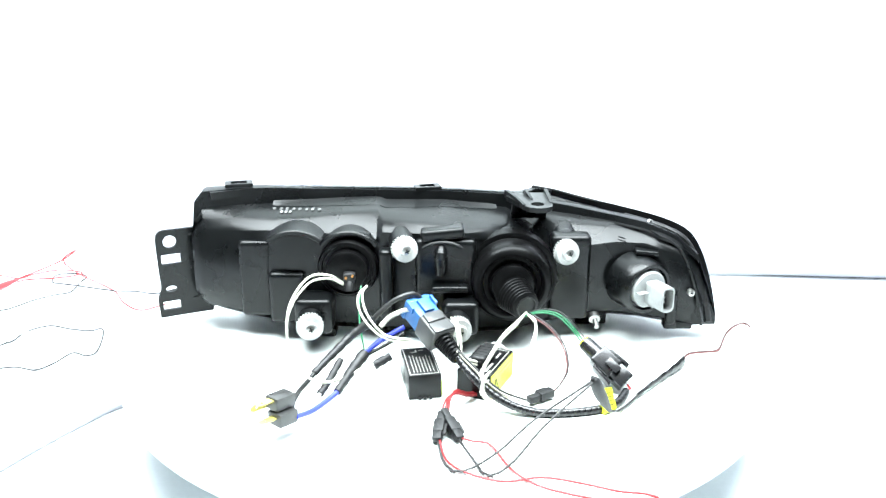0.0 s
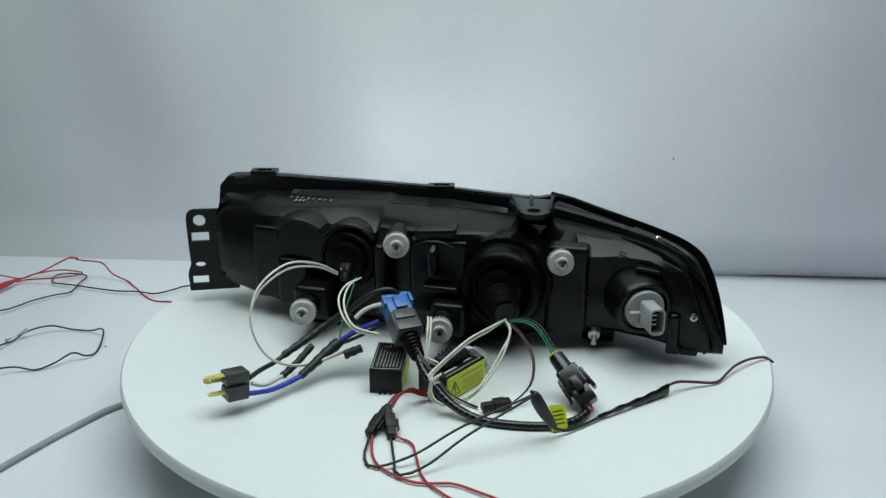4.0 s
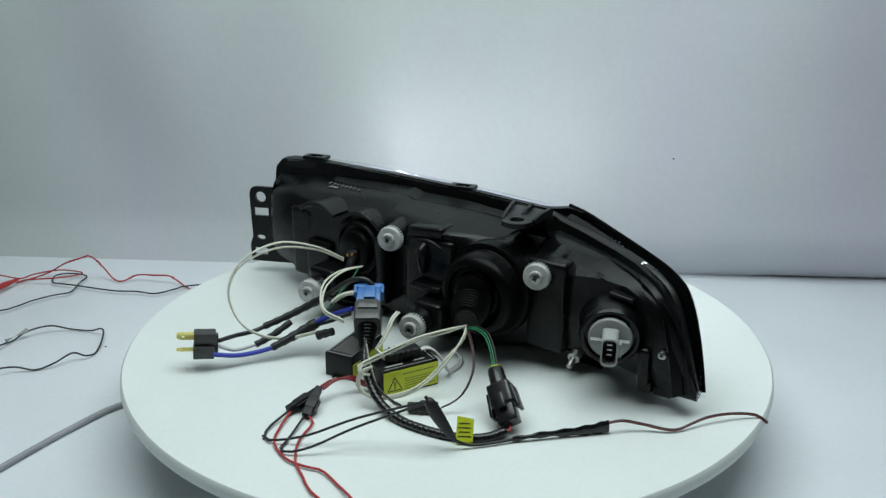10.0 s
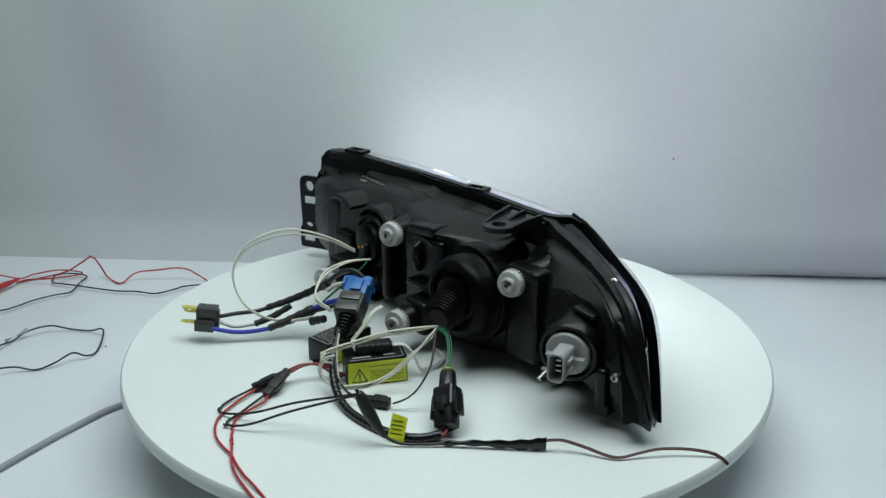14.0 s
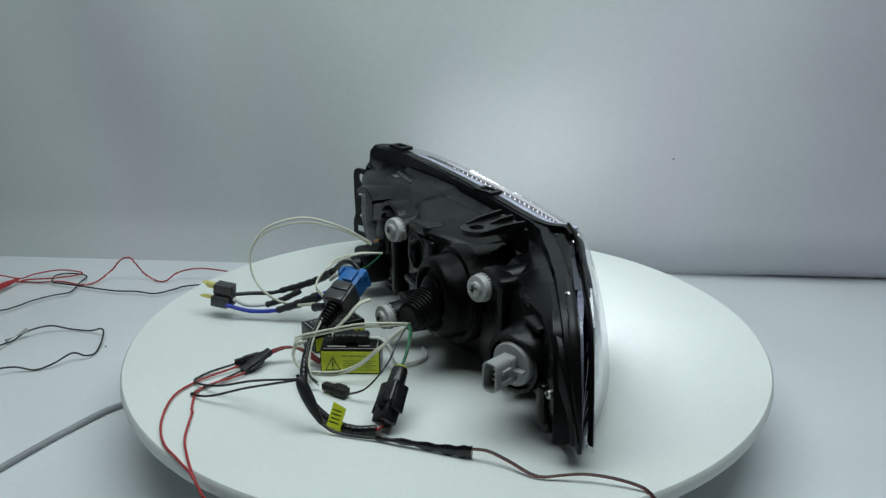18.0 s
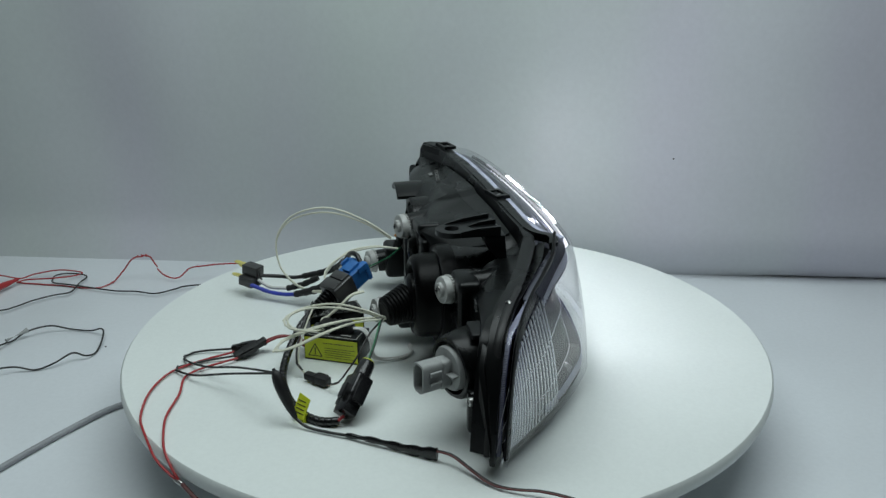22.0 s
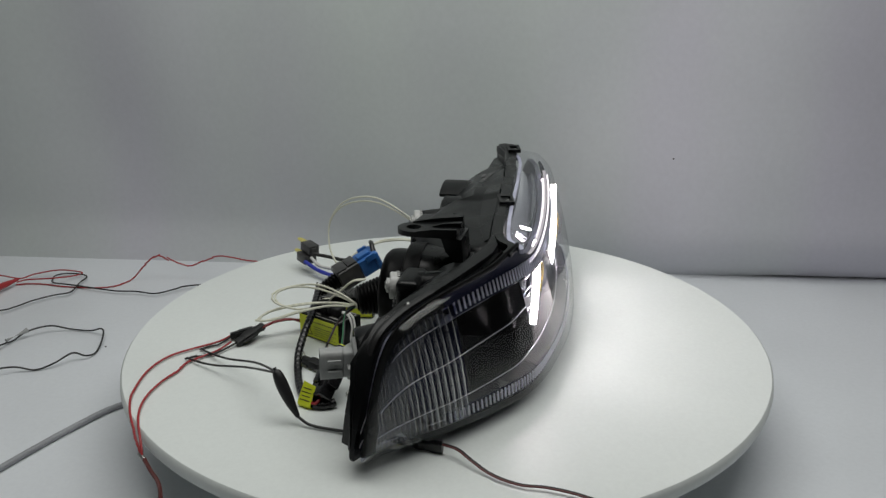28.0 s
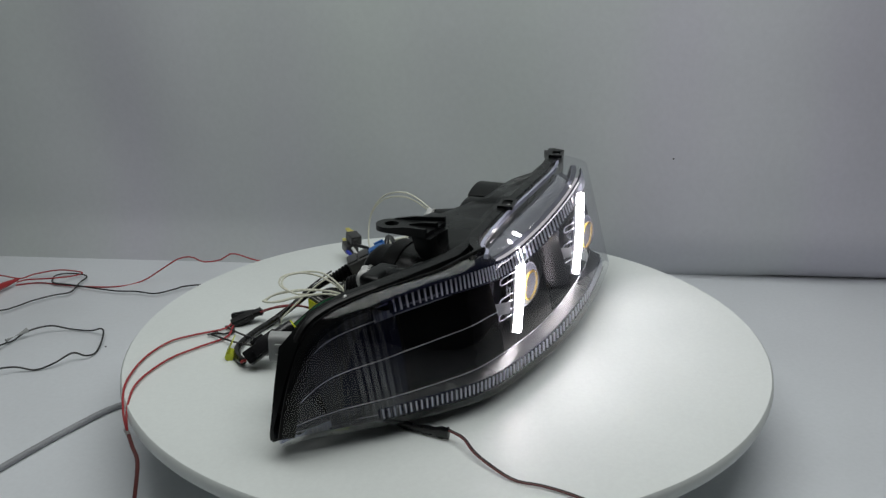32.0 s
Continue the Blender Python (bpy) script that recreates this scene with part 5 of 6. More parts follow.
    lead = [(0.0715, -0.0675, 0.0490), (0.085, -0.0710, 0.0535), (0.0985, -0.0760, 0.0525), (0.1100, -0.0840, 0.0440), (0.1186, -0.0931, 0.0345)]
    for off, material in ((0.0, GREEN_WIRE), (0.0016, BLACK_WIRE), (-0.0014, GREEN_WIRE)):
        chain("wire_piece", h, lagging([(x + off, y + off * 0.4, z + off) for x, y, z in lead], (0, 0.2, 0.5, 0.8, 1)), 12, 0.0006, material)
    # yellow tag folded round the cable
    bm = B()
    mm = Matrix.Translation((0.1300, -0.1520, 0.0032)) @ Vector((0.7, 0.45, 0)).to_track_quat("X", "Z").to_matrix().to_4x4()
    tube(bm, [mm @ Vector((x, 0, 0)) for x in (-0.006, -0.002, 0.002, 0.006)], 0.0039, 14)
    slab(bm, [(-0.0065, 0.0), (0.0065, 0.0), (0.0072, 0.017), (-0.0055, 0.019)], 0.0006, mm @ pose(0.0, -0.0036, 0.0, 62, 0, 0))
    tag = part("paper_tag", bm, YELLOW_PAPER, h, "yellow-green paper tag on the cable")
    for k in range(4):
        bm = B()
        box(bm, (0.0100 - 0.0015 * (k % 2), 0.0007, 0.0002), mm @ pose(0.0, -0.0036, 0.0, 62, 0, 0) @ pose(0.0, 0.004 + 0.0032 * k, 0.0008))
        part("print_bar", bm, PRINT, tag)
    key_moved(tag, BASES[h], TAG, (0.1300, -0.1520, 0))
    return h


def build_lamp_leads(h):
    """The thin white leads that come out of the headlight's caps belong to it."""
    for off in (0.0, 1.0):
        wire("lead", h, [(-0.0932, -0.0400, 0.0681 - off * 0.002), (-0.102, -0.068, 0.0860 - off * 0.003), (-0.114, -0.1045, 0.0975 - off * 0.005), (-0.1240, -0.140, 0.0880 - off * 0.004),
                          (-0.1235, -0.158, 0.0650 - off * 0.001), (-0.1140, -0.157, 0.0380), (-0.100, -0.1440, 0.0220 + off * 0.001), (-0.082, -0.1280, 0.0185 + off * 0.001),
                          (-0.0602, -0.1110, 0.0240 + off * 0.002)], 0.00098, WHITE_WIRE, "thin white lead in an open loop")
        wire("lead", h, [(-0.0718, -0.0360, 0.0632), (-0.0740 - off * 0.003, -0.0600, 0.0650), (-0.0700 - off * 0.005, -0.0850, 0.0620), (-0.0620 - off * 0.003, -0.1020, 0.0560 - off * 0.003), (-0.0500, -0.1120, 0.0490 - off * 0.003),
                          (-0.0300, -0.1100, 0.0440 - off * 0.002)], 0.00098, WHITE_WIRE, "thin white lead")
        o = off * 0.0026
        q = off * 0.0028
        first = [(0.0706, -0.0660, 0.0498), (0.0610, -0.0860, 0.0500 - q), (0.0480, -0.1060, 0.0470 - q), (0.0370, -0.1290, 0.0415 - q), (0.0290, -0.1480, 0.0370 - q), (0.0262 + q, -0.1545, 0.0335), (0.0300, -0.1545, 0.0290), (0.0330, -0.1500, 0.0270)]
        after = [(0.0706, -0.0640, 0.0498), (0.0589, -0.0836, 0.0520 + q), (0.0485 - q, -0.1102, 0.0540 + q), (0.0442 - q, -0.1365, 0.0520), (0.0540, -0.1500 - q, 0.0485), (0.0634, -0.1454 - q, 0.0430), (0.0672, -0.1283, 0.0400), (0.0589, -0.1170, 0.0380)]
        chain("lead_piece", h, [(0.0, first), (19.0, first), (22.5, after), (32.0, after)], 26, 0.00098, WHITE_WIRE, "thin white lead looped from the bellows")
        first = [(0.0712, -0.0660, 0.0490), (0.0780, -0.0800, 0.0470 - q), (0.0760 - q, -0.0960, 0.0330), (0.0680 - q, -0.1100, 0.0180), (0.0590, -0.1260, 0.0085 + q), (0.0490, -0.1420, 0.0065 + q), (0.0390, -0.1540, 0.0100), (0.0310 - q, -0.1580, 0.0180), (0.0290, -0.1550, 0.0270 + q), (0.0340, -0.1480, 0.0330)]
        after = [(0.0712, -0.0650, 0.0490), (0.0666, -0.0930, 0.0460), (0.0676 + q, -0.1233, 0.0380), (0.0700 + q, -0.1450, 0.0300), (0.0720, -0.1610 - q, 0.0265), (0.0665, -0.1600, 0.0300), (0.0628 - q, -0.1510, 0.0340), (0.0618 - q, -0.1240, 0.0420), (0.0614, -0.0936, 0.0470), (0.0690, -0.0700, 0.0500)]
        chain("lead_piece", h, [(0.0, first), (19.0, first), (22.5, after), (32.0, after)], 30, 0.00098, WHITE_WIRE, "thin white lead looped from the bellows")
        wire("lead", h, [(0.0048 + o, -0.0780, 0.0500), (0.0080 + o, -0.0900, 0.0480), (0.0100 + o, -0.1020, 0.0380), (0.0095 + o, -0.1130, 0.0285)], 0.00098, WHITE_WIRE, "thin white lead")
        wire("lead", h, [(0.0100, -0.1130, 0.0285 - o), (0.0180, -0.1180, 0.0300 - o), (0.0260, -0.1200, 0.0285 - o)], 0.00098, WHITE_WIRE)
    for o in (0.0, 0.0018):
        wire("lead", h, [(-0.0775, -0.0330, 0.0620), (-0.078, -0.046, 0.0500 + o), (-0.076, -0.070, 0.0400 + o), (-0.070, -0.100, 0.0300)], 0.0007, GREEN_WIRE if o else BLACK_WIRE, "thin green lead")


def build_boxes():
    m = Matrix.Translation((-0.0310, -0.1340, 0)) @ pose(0, 0, 0, 0, 0, 10)
    t = thing("control_box", (-0.024, -0.112, 0.0), "small black control box with a pale-printed lid", "control box")
    bm = B()
    box(bm, (0.0275, 0.053, 0.0215), m @ pose(0.01375, 0.0265, 0.01125), 0.0009)
    part("case", bm, BLACK, t, "black plastic case")
    bm = B()
    box(bm, (0.0262, 0.0517, 0.0008), m @ pose(0.01375, 0.0265, 0.0222), 0.0002)
    lid = part("label_plate", bm, DARK, t, "black printed plate")
    bars = [(0.0238, 0.0005, 0.01375, 0.002), (0.0238, 0.0005, 0.01375, 0.051), (0.0005, 0.049, 0.0019, 0.0265), (0.0005, 0.049, 0.0256, 0.0265)]
    rng = random.Random(5)
    for k in range(7):
        y = 0.006
        while y < 0.034:
            n = rng.uniform(0.0015, 0.005)
            bars.append((0.0006, n, 0.0056 + 0.0028 * k, y + n / 2))
            y += n + 0.0012
    bars += [(0.0050, 0.0007, 0.010, 0.043), (0.0007, 0.0040, 0.0125, 0.045), (0.0040, 0.0007, 0.017, 0.046)]
    for w, d, x, y in bars:
        bm = B()
        box(bm, (w, d, 0.0002), m @ pose(x, y, 0.0227))
        part("print_bar", bm, PALE_PRINT, lid)
    bm = B()
    box(bm, (0.0006, 0.0505, 0.0125), m @ pose(0.0278, 0.0265, 0.0085), 0.0)
    part("label", bm, YELLOW_PAPER, t, "yellow-green label along the side")
    for x in (0.009, 0.0135, 0.018):
        bm = B()
        box(bm, (0.0022, 0.003, 0.002), m @ pose(x, -0.0008, 0.0016), 0.0004)
        part("terminal", bm, DARK, t)

    n = Vector((0.906, -0.424, 0))
    along_ = Vector((0.424, 0.906, 0))
    m = Matrix((*zip(along_, -n, (0, 0, 1), (0.0360, -0.1360, 0)), (0, 0, 0, 1)))
    t = thing("ballast_box", (0.036, -0.106, 0.0), "black ballast box with a yellow-green printed label", "ballast box")
    bm = B()
    box(bm, (0.0525, 0.030, 0.0235), m @ pose(0.02625, 0.015, 0.01175), 0.0008)
    part("case", bm, BLACK, t, "black plastic case")
    bm = B()
    box(bm, (0.0505, 0.0006, 0.0205), m @ pose(0.02625, -0.0003, 0.0118), 0.0)
    label = part("label", bm, YELLOW_PAPER, t, "yellow-green warning label")
    bars = []
    rng = random.Random(9)
    x = 0.019
    while x < 0.048:
        n = rng.uniform(0.0008, 0.0026)
        bars.append((n, 0.0009, x + n / 2, 0.0180))
        x += n + 0.0009
    bars += [(0.029 - 0.004 * (k % 2), 0.00035, 0.0345 - 0.002 * (k % 2), 0.0132 - 0.0022 * k) for k in range(5)]
    for w, hgt, x, z in bars:
        bm = B()
        box(bm, (w, 0.0002, hgt), m @ pose(x, -0.0007, z))
        part("print_bar", bm, PRINT, label)
    bm = B()
    tri = [Vector((0.0045, -0.0008, 0.0045)), Vector((0.0175, -0.0008, 0.0045)), Vector((0.0110, -0.0008, 0.0165))]
    for a, b in zip(tri, tri[1:] + tri[:1]):
        tube(bm, [m @ a, m @ a.lerp(b, 0.5), m @ b], 0.0004, 5)
    box(bm, (0.0009, 0.0003, 0.0052), m @ pose(0.011, -0.0008, 0.0100))
    box(bm, (0.0010, 0.0003, 0.0010), m @ pose(0.011, -0.0008, 0.0062))
    part("warning_triangle", bm, PRINT, label, "black outlined warning triangle")
    for w, d, x, y in ((0.046, 0.0005, 0.026, 0.0025), (0.046, 0.0005, 0.026, 0.0275), (0.016, 0.0016, 0.014, 0.007), (0.010, 0.0012, 0.038, 0.008), (0.0005, 0.025, 0.0495, 0.015)):
        bm = B()
        box(bm, (w, d, 0.0002), m @ pose(x, y, 0.0237))
        part("print_bar", bm, PALE_PRINT, t)
    bm = B()
    box(bm, (0.032, 0.013, 0.0095), m @ pose(0.026, 0.016, 0.0282), 0.0030, 3)
    for k in range(4):
        box(bm, (0.0016, 0.0142, 0.0102), m @ pose(0.017 + 0.005 * k, 0.016, 0.0282), 0.0004)
    part("lead_connector", bm, DARK, t, "ribbed black connector on the box")
    for o in (0.0, 0.0035):
        wire("lead", t, [m @ Vector(p) for p in ((0.041, 0.016, 0.0275 + o * 0.3), (0.052, 0.014 + o, 0.0275), (0.0600, 0.010 + o, 0.0200), (0.0640, 0.004 + o, 0.0090), (0.0700, 0.010 + o, 0.0030),
                                                 (0.084, 0.018 + o, 0.0022), (0.092, 0.030 + o, 0.0030), (0.088, 0.036 + o, 0.0080))], 0.0011, coloured("clear_white_wire", (0.7, 0.7, 0.68)), "pale lead")


def build_power_lead():
    t = thing("power_lead", (0.0, -0.19, 0.0), "red and black power lead with two small black plugs", "power lead")
    for a, b, roll in (((-0.0036, -0.1697, 0.0100), (-0.0075, -0.2005, 0.0042), 10), ((-0.0030, -0.1700, 0.0125), (0.0085, -0.1965, 0.0042), -10)):
        a, b = Vector(a), Vector(b)
        mm = Matrix.Translation(a) @ (b - a).to_track_quat("X", "Z").to_matrix().to_4x4() @ pose(0, 0, 0, roll, 0, 0)
        bm = B()
        box(bm, (0.012, 0.0058, 0.0058), mm @ pose(0.007, 0, 0), 0.0008)
        box(bm, (0.014, 0.0085, 0.0070), mm @ pose(0.018, 0, 0), 0.0010)
        box(bm, (0.010, 0.0070, 0.0060), mm @ pose(0.028, 0, 0), 0.0008)
        box(bm, (0.012, 0.0020, 0.0020), mm @ pose(0.022, 0.0055, 0.0012), 0.0005)
        plug = part("lead_plug", bm, DARK, t, "small black two-pole plug")
        key_moved(plug, BASES[t], PLUGS, PLUG_TOP)
    for dx in (0.0, 0.0028, 0.0050):
        chain("wire_piece", t, trailing([(-0.0036 + dx, -0.1690, 0.0120), (0.0000 + dx * 0.6, -0.158, 0.0150), (0.0080, -0.1470 + dx, 0.0140), (0.0160, -0.1400 + dx, 0.0080), (0.0240, -0.1340 + dx, 0.0050)], (1, 0.8, 0.5, 0.2, 0), PLUGS), 10, 0.0010, DARK_RED_WIRE, "dark red wire")
    # red wires that run over the platter's edge, and slide along it as it turns
    z = 0.0022
    r1 = []
    r1.append((0.0, [(-0.006, -0.199, 0.004), (0.0, -0.226, z), (0.0155, -0.2425, z), (0.040, -0.252, z), (0.066, -0.247, z), (0.091, -0.253, z), (0.116, -0.263, z), (0.142, -0.270, z), (0.158, -0.276, -0.014)]))
    r1.append((9.0, [(-0.006, -0.199, 0.004), (0.0045, -0.223, z), (0.0165, -0.2395, z), (0.0398, -0.2495, z), (0.058, -0.248, z), (0.071, -0.2445, z), (0.090, -0.250, z), (0.120, -0.261, z), (0.162, -0.272, -0.014)]))
    r1.append((19.0, [(0.0013, -0.2011, 0.004), (0.0082, -0.2347, z), (0.0265, -0.2599, z), (0.0658, -0.2759, z), (0.1007, -0.2785, z), (0.1275, -0.2721, z), (0.1520, -0.2648, 0.001), (0.1654, -0.2568, -0.010), (0.1702, -0.2518, -0.014)]))
    r1.append((23.0, [(0.0029, -0.2006, 0.004), (0.0288, -0.2142, z), (0.0446, -0.2309, z), (0.0625, -0.2505, z), (0.0939, -0.2608, z), (0.1321, -0.2610, z), (0.1544, -0.2556, z), (0.1883, -0.2402, -0.006), (0.2055, -0.2242, -0.014)]))
    r1.append((32.0, [(0.0059, -0.1985, 0.004), (0.0530, -0.1939, z), (0.0978, -0.1923, z), (0.1217, -0.2081, z), (0.1446, -0.2189, z), (0.1820, -0.2144, z), (0.2248, -0.1929, z), (0.2527, -0.1677, -0.003), (0.2632, -0.1539, -0.014)]))
    r2 = []
    r2.append((0.0, [(0.0098, -0.1975, 0.004), (0.021, -0.200, z), (0.030, -0.2015, z), (0.037, -0.214, z), (0.0465, -0.238, z), (0.062, -0.256, z), (0.084, -0.267, z), (0.115, -0.276, 0.001), (0.158, -0.277, -0.014)]))
    r2.append((9.0, [(0.0098, -0.1975, 0.004), (0.0175, -0.1996, z), (0.0225, -0.205, z), (0.031, -0.226, z), (0.047, -0.2475, z), (0.064, -0.258, z), (0.085, -0.269, z), (0.120, -0.274, 0.001), (0.162, -0.273, -0.014)]))
    r2.append((19.0, [(0.0150, -0.1984, 0.004), (0.0237, -0.2375, z), (0.0513, -0.2489, z), (0.0643, -0.2494, z), (0.0995, -0.2589, z), (0.1229, -0.2609, z), (0.1500, -0.2609, 0.001), (0.1654, -0.2558, -0.010), (0.1712, -0.2508, -0.014)]))
    r2.append((23.0, [(0.0168, -0.1979, 0.004), (0.0555, -0.2177, z), (0.0683, -0.2334, z), (0.0968, -0.2359, z), (0.1340, -0.2422, z), (0.1602, -0.2407, z), (0.1854, -0.2353, 0.001), (0.2008, -0.2272, -0.008), (0.2065, -0.2232, -0.014)]))
    r2.append((32.0, [(0.0179, -0.1958, 0.004), (0.0768, -0.1805, z), (0.1125, -0.1781, z), (0.1413, -0.1868, z), (0.1709, -0.1935, z), (0.2033, -0.1901, z), (0.2295, -0.1799, z), (0.2546, -0.1618, -0.003), (0.2641, -0.1529, -0.014)]))
    for rows in (r1, r2):
        for k, (tt, pts) in enumerate(rows):
            start = moved(tt, PLUGS, PLUG_TOP) @ Vector(pts[0])
            rows[k] = (tt, [start] + (pts[1:] if tt < 22 else pts[2:]))
        chain("wire_piece", t, rows, 34, 0.0010, RED_WIRE, "red wire")
    # ferrule and the dark lead below the edge
    rows = []
    for k, (tt, pts) in enumerate(r1):
        a = Vector(pts[-1])
        ang = math.atan2(a.y, a.x)
        rows.append((tt, Matrix.Translation(a - BASES[t]) @ Matrix.Rotation(ang + math.pi / 2, 4, "Z")))
    bm = B()
    lathe(bm, [(0.0016, -0.005), (0.0019, -0.0045), (0.0019, 0.0045), (0.0016, 0.005)], Matrix.Rotation(math.pi / 2, 4, "Y"), 14)
    bm.transform(Matrix.Translation(BASES[t]))
    CHAINS.append((part("ferrule", bm, STEEL, t, "small metal ferrule"), rows))
    bm = B()
    tube(bm, spline([(0.004, 0, 0), (0.018, -0.001, -0.003), (0.035, -0.002, -0.009), (0.055, -0.012, -0.030), (0.070, -0.020, -0.055)], 6), 0.0016, 8)
    bm.transform(Matrix.Translation(BASES[t]))
    CHAINS.append((part("lead_tail", bm, BROWN_WIRE, t, "dark lead below the platter's edge"), rows))
    # black pair, from the plugs to the taped end of the tail lead
    for base in ([(-0.0070, -0.2010, 0.004), (-0.002, -0.229, z), (0.0100, -0.2400, z), (0.0360, -0.2250, 0.008), (0.0660, -0.2010, 0.022), (0.1120, -0.1750, 0.040)],
                 [(0.0080, -0.1975, 0.004), (0.0196, -0.2257, z), (0.0290, -0.2450, 0.0022), (0.0470, -0.2340, 0.006), (0.0720, -0.2080, 0.020), (0.1130, -0.1760, 0.040)]):
        rows = []
        for tt in (0.0, 19.0, 20.0, 21.0, 23.0, 25.0, 27.0, 28.0, 28.5, 30.0, 32.0):
            end = tail_point(tt, (0.1135, -0.1745, 0.0400))
            shift = end - Vector((0.1135, -0.1745, 0.0400))
            x, y, _ = drift(tt, ((0.0, 0, 0, 0), (19.0, 0, 0, 0), (22.0, 0.0096, -0.0074, 0), (25.0, 0.0457, 0.0084, 0), (28.0, 0.0817, 0.0288, 0), (31.0, 0.0838, 0.0424, 0), (32.0, 0.0838, 0.0466, 0)))
            loop = Vector((x, y, 0))
            pts = [moved(tt, PLUGS, PLUG_TOP) @ Vector(base[0]), Vector(base[1]) + loop, Vector(base[2]) + loop]
            rows.append((tt, pts + [Vector(p) + loop * (0.6, 0.25, 0)[i] + shift * (0.4, 0.75, 1)[i] for i, p in enumerate(base[3:])]))
        chain("wire_piece", t, rows, 22, 0.0010, BLACK_WIRE, "black wire")
    return t


# the tail lead drags: it turns with the platter at first, then stays behind: seconds, its taped end's place on the ground, its turn
TAIL = ((19.0, None), (20.0, (-0.1299, -0.1698), -69.5), (21.0, (-0.1334, -0.1673), -70.3), (23.0, (-0.1329, -0.1659), -71.0), (25.0, (-0.1334, -0.1646), -70.5), (28.0, (-0.1325, -0.1649), -67.3),
        (28.5, (-0.1262, -0.1614), -66.5), (30.0, (-0.1253, -0.1517), -69.0), (32.0, (-0.1243, -0.1371), -71.0))
TAIL_END = Vector((0.1139, -0.1744, 0.0))


def turn_at(t):
    return float(np.interp(t, TURN_T, TURN_A))


def tail_pose(t):
    """The tail lead's turn and place, from the platter's space to the room."""
    if t <= 19.0:
        return pose(0, 0, 0, 0, 0, turn_at(t)) @ Matrix.Translation(STAND)
    times = [19.0] + [r[0] for r in TAIL[1:]]
    first = pose(0, 0, 0, 0, 0, turn_at(19.0)) @ (TAIL_END + STAND)
    xs, ys, an = [first.x] + [r[1][0] for r in TAIL[1:]], [first.y] + [r[1][1] for r in TAIL[1:]], [turn_at(19.0)] + [r[2] for r in TAIL[1:]]
    a = float(np.interp(t, times, an))
    return Matrix.Translation((float(np.interp(t, times, xs)), float(np.interp(t, times, ys)), 0)) @ pose(0, 0, 0, 0, 0, a) @ Matrix.Translation(-TAIL_END)


def tail_point(t, p):
    """Where a point of the tail lead is in the platter's space."""
    return pose(0, 0, 0, 0, 0, turn_at(t)).inverted() @ tail_pose(t) @ Vector(p) - STAND


def build_tail_lead():
    t = thing("tail_lead", (0.16, -0.128, 0.0), "thin dark lead with taped joints trailing over the platter", "lead", turning=False)
    bm = B()
    line = spline([(0.1115, -0.1760, 0.0440), (0.1139, -0.1744, 0.0400), (0.1180, -0.1715, 0.0300), (0.1240, -0.1675, 0.0180), (0.1297, -0.1634, 0.0075)], 6)
    n = len(line)
    tube(bm, line, [0.0014 if i < 4 else 0.0018 + 0.0032 * math.sin(math.pi * min(1, (i - 3) / (n - 4)) ** 0.8) for i in range(n)], 12)
    part("taped_joint", bm, TAPE, t, "black taped joint standing up")
    wire("wire", t, [(0.1297, -0.1634, 0.0075), (0.138, -0.1560, 0.0030), (0.150, -0.1420, 0.0024), (0.1623, -0.1262, 0.0030)], 0.0012, BLACK_WIRE, "thin black wire")
    bm = B()
    line = spline([(0.1590, -0.1300, 0.0028), (0.1740, -0.1140, 0.0042), (0.1900, -0.0970, 0.0042), (0.2030, -0.0835, 0.0050), (0.2115, -0.0745, 0.0062)], 6)
    n = len(line)
    side = Vector((0.69, 0.72, 0)).cross(Vector((0, 0, 1)))
    rings = []
    for i, p in enumerate(line):
        s = i / (n - 1)
        wide, high = 0.0016 + 0.0006 * s, 0.0018 + 0.0040 * s ** 1.5 + 0.0006 * math.sin(i * 1.3)
        rings.append([p + side * wide * math.cos(a) + Vector((0, 0, high * math.sin(a))) for a in [2 * math.pi * k / 10 for k in range(10)]])
    loft(bm, rings)
    part("tape_wedge", bm, SLEEVE, t, "flattened black tape end")
    near = [(0.2110, -0.0750, 0.0085), (0.2190, -0.0660, 0.0092), (0.2320, -0.0560, 0.0058), (0.2519, -0.0443, 0.0020), (0.2610, -0.0290, 0.0040), (0.2690, -0.0150, 0.0060), (0.2820, 0.0020, 0.0055), (0.2960, 0.0160, 0.0025), (0.3040, 0.0200, -0.0030)]
    far = [(0.2110, -0.0750, 0.0085), (0.2240, -0.0680, 0.0080), (0.2400, -0.0660, 0.0060), (0.2550, -0.0610, 0.0040), (0.2775, -0.0500, 0.0020), (0.2900, -0.0345, 0.0020), (0.3050, -0.0200, 0.0020), (0.3212, -0.0085, 0.0020), (0.3350, 0.0020, 0.0020)]
    mid = [Vector(p).lerp(Vector(q), 0.6) for p, q in zip(near, far)]
    for o, material in ((0.0, BROWN_WIRE), (0.0011, BLACK_WIRE)):
        shapes = [(tt, [Vector(p) + Vector((0, o, o * 0.4)) for p in line]) for tt, line in ((0.0, near), (18.5, near), (25.0, mid), (28.0, mid), (30.0, far), (32.0, far))]
        chain("wire_piece", t, shapes, 26, 0.0008, material, "thin dark red wire")
    return t


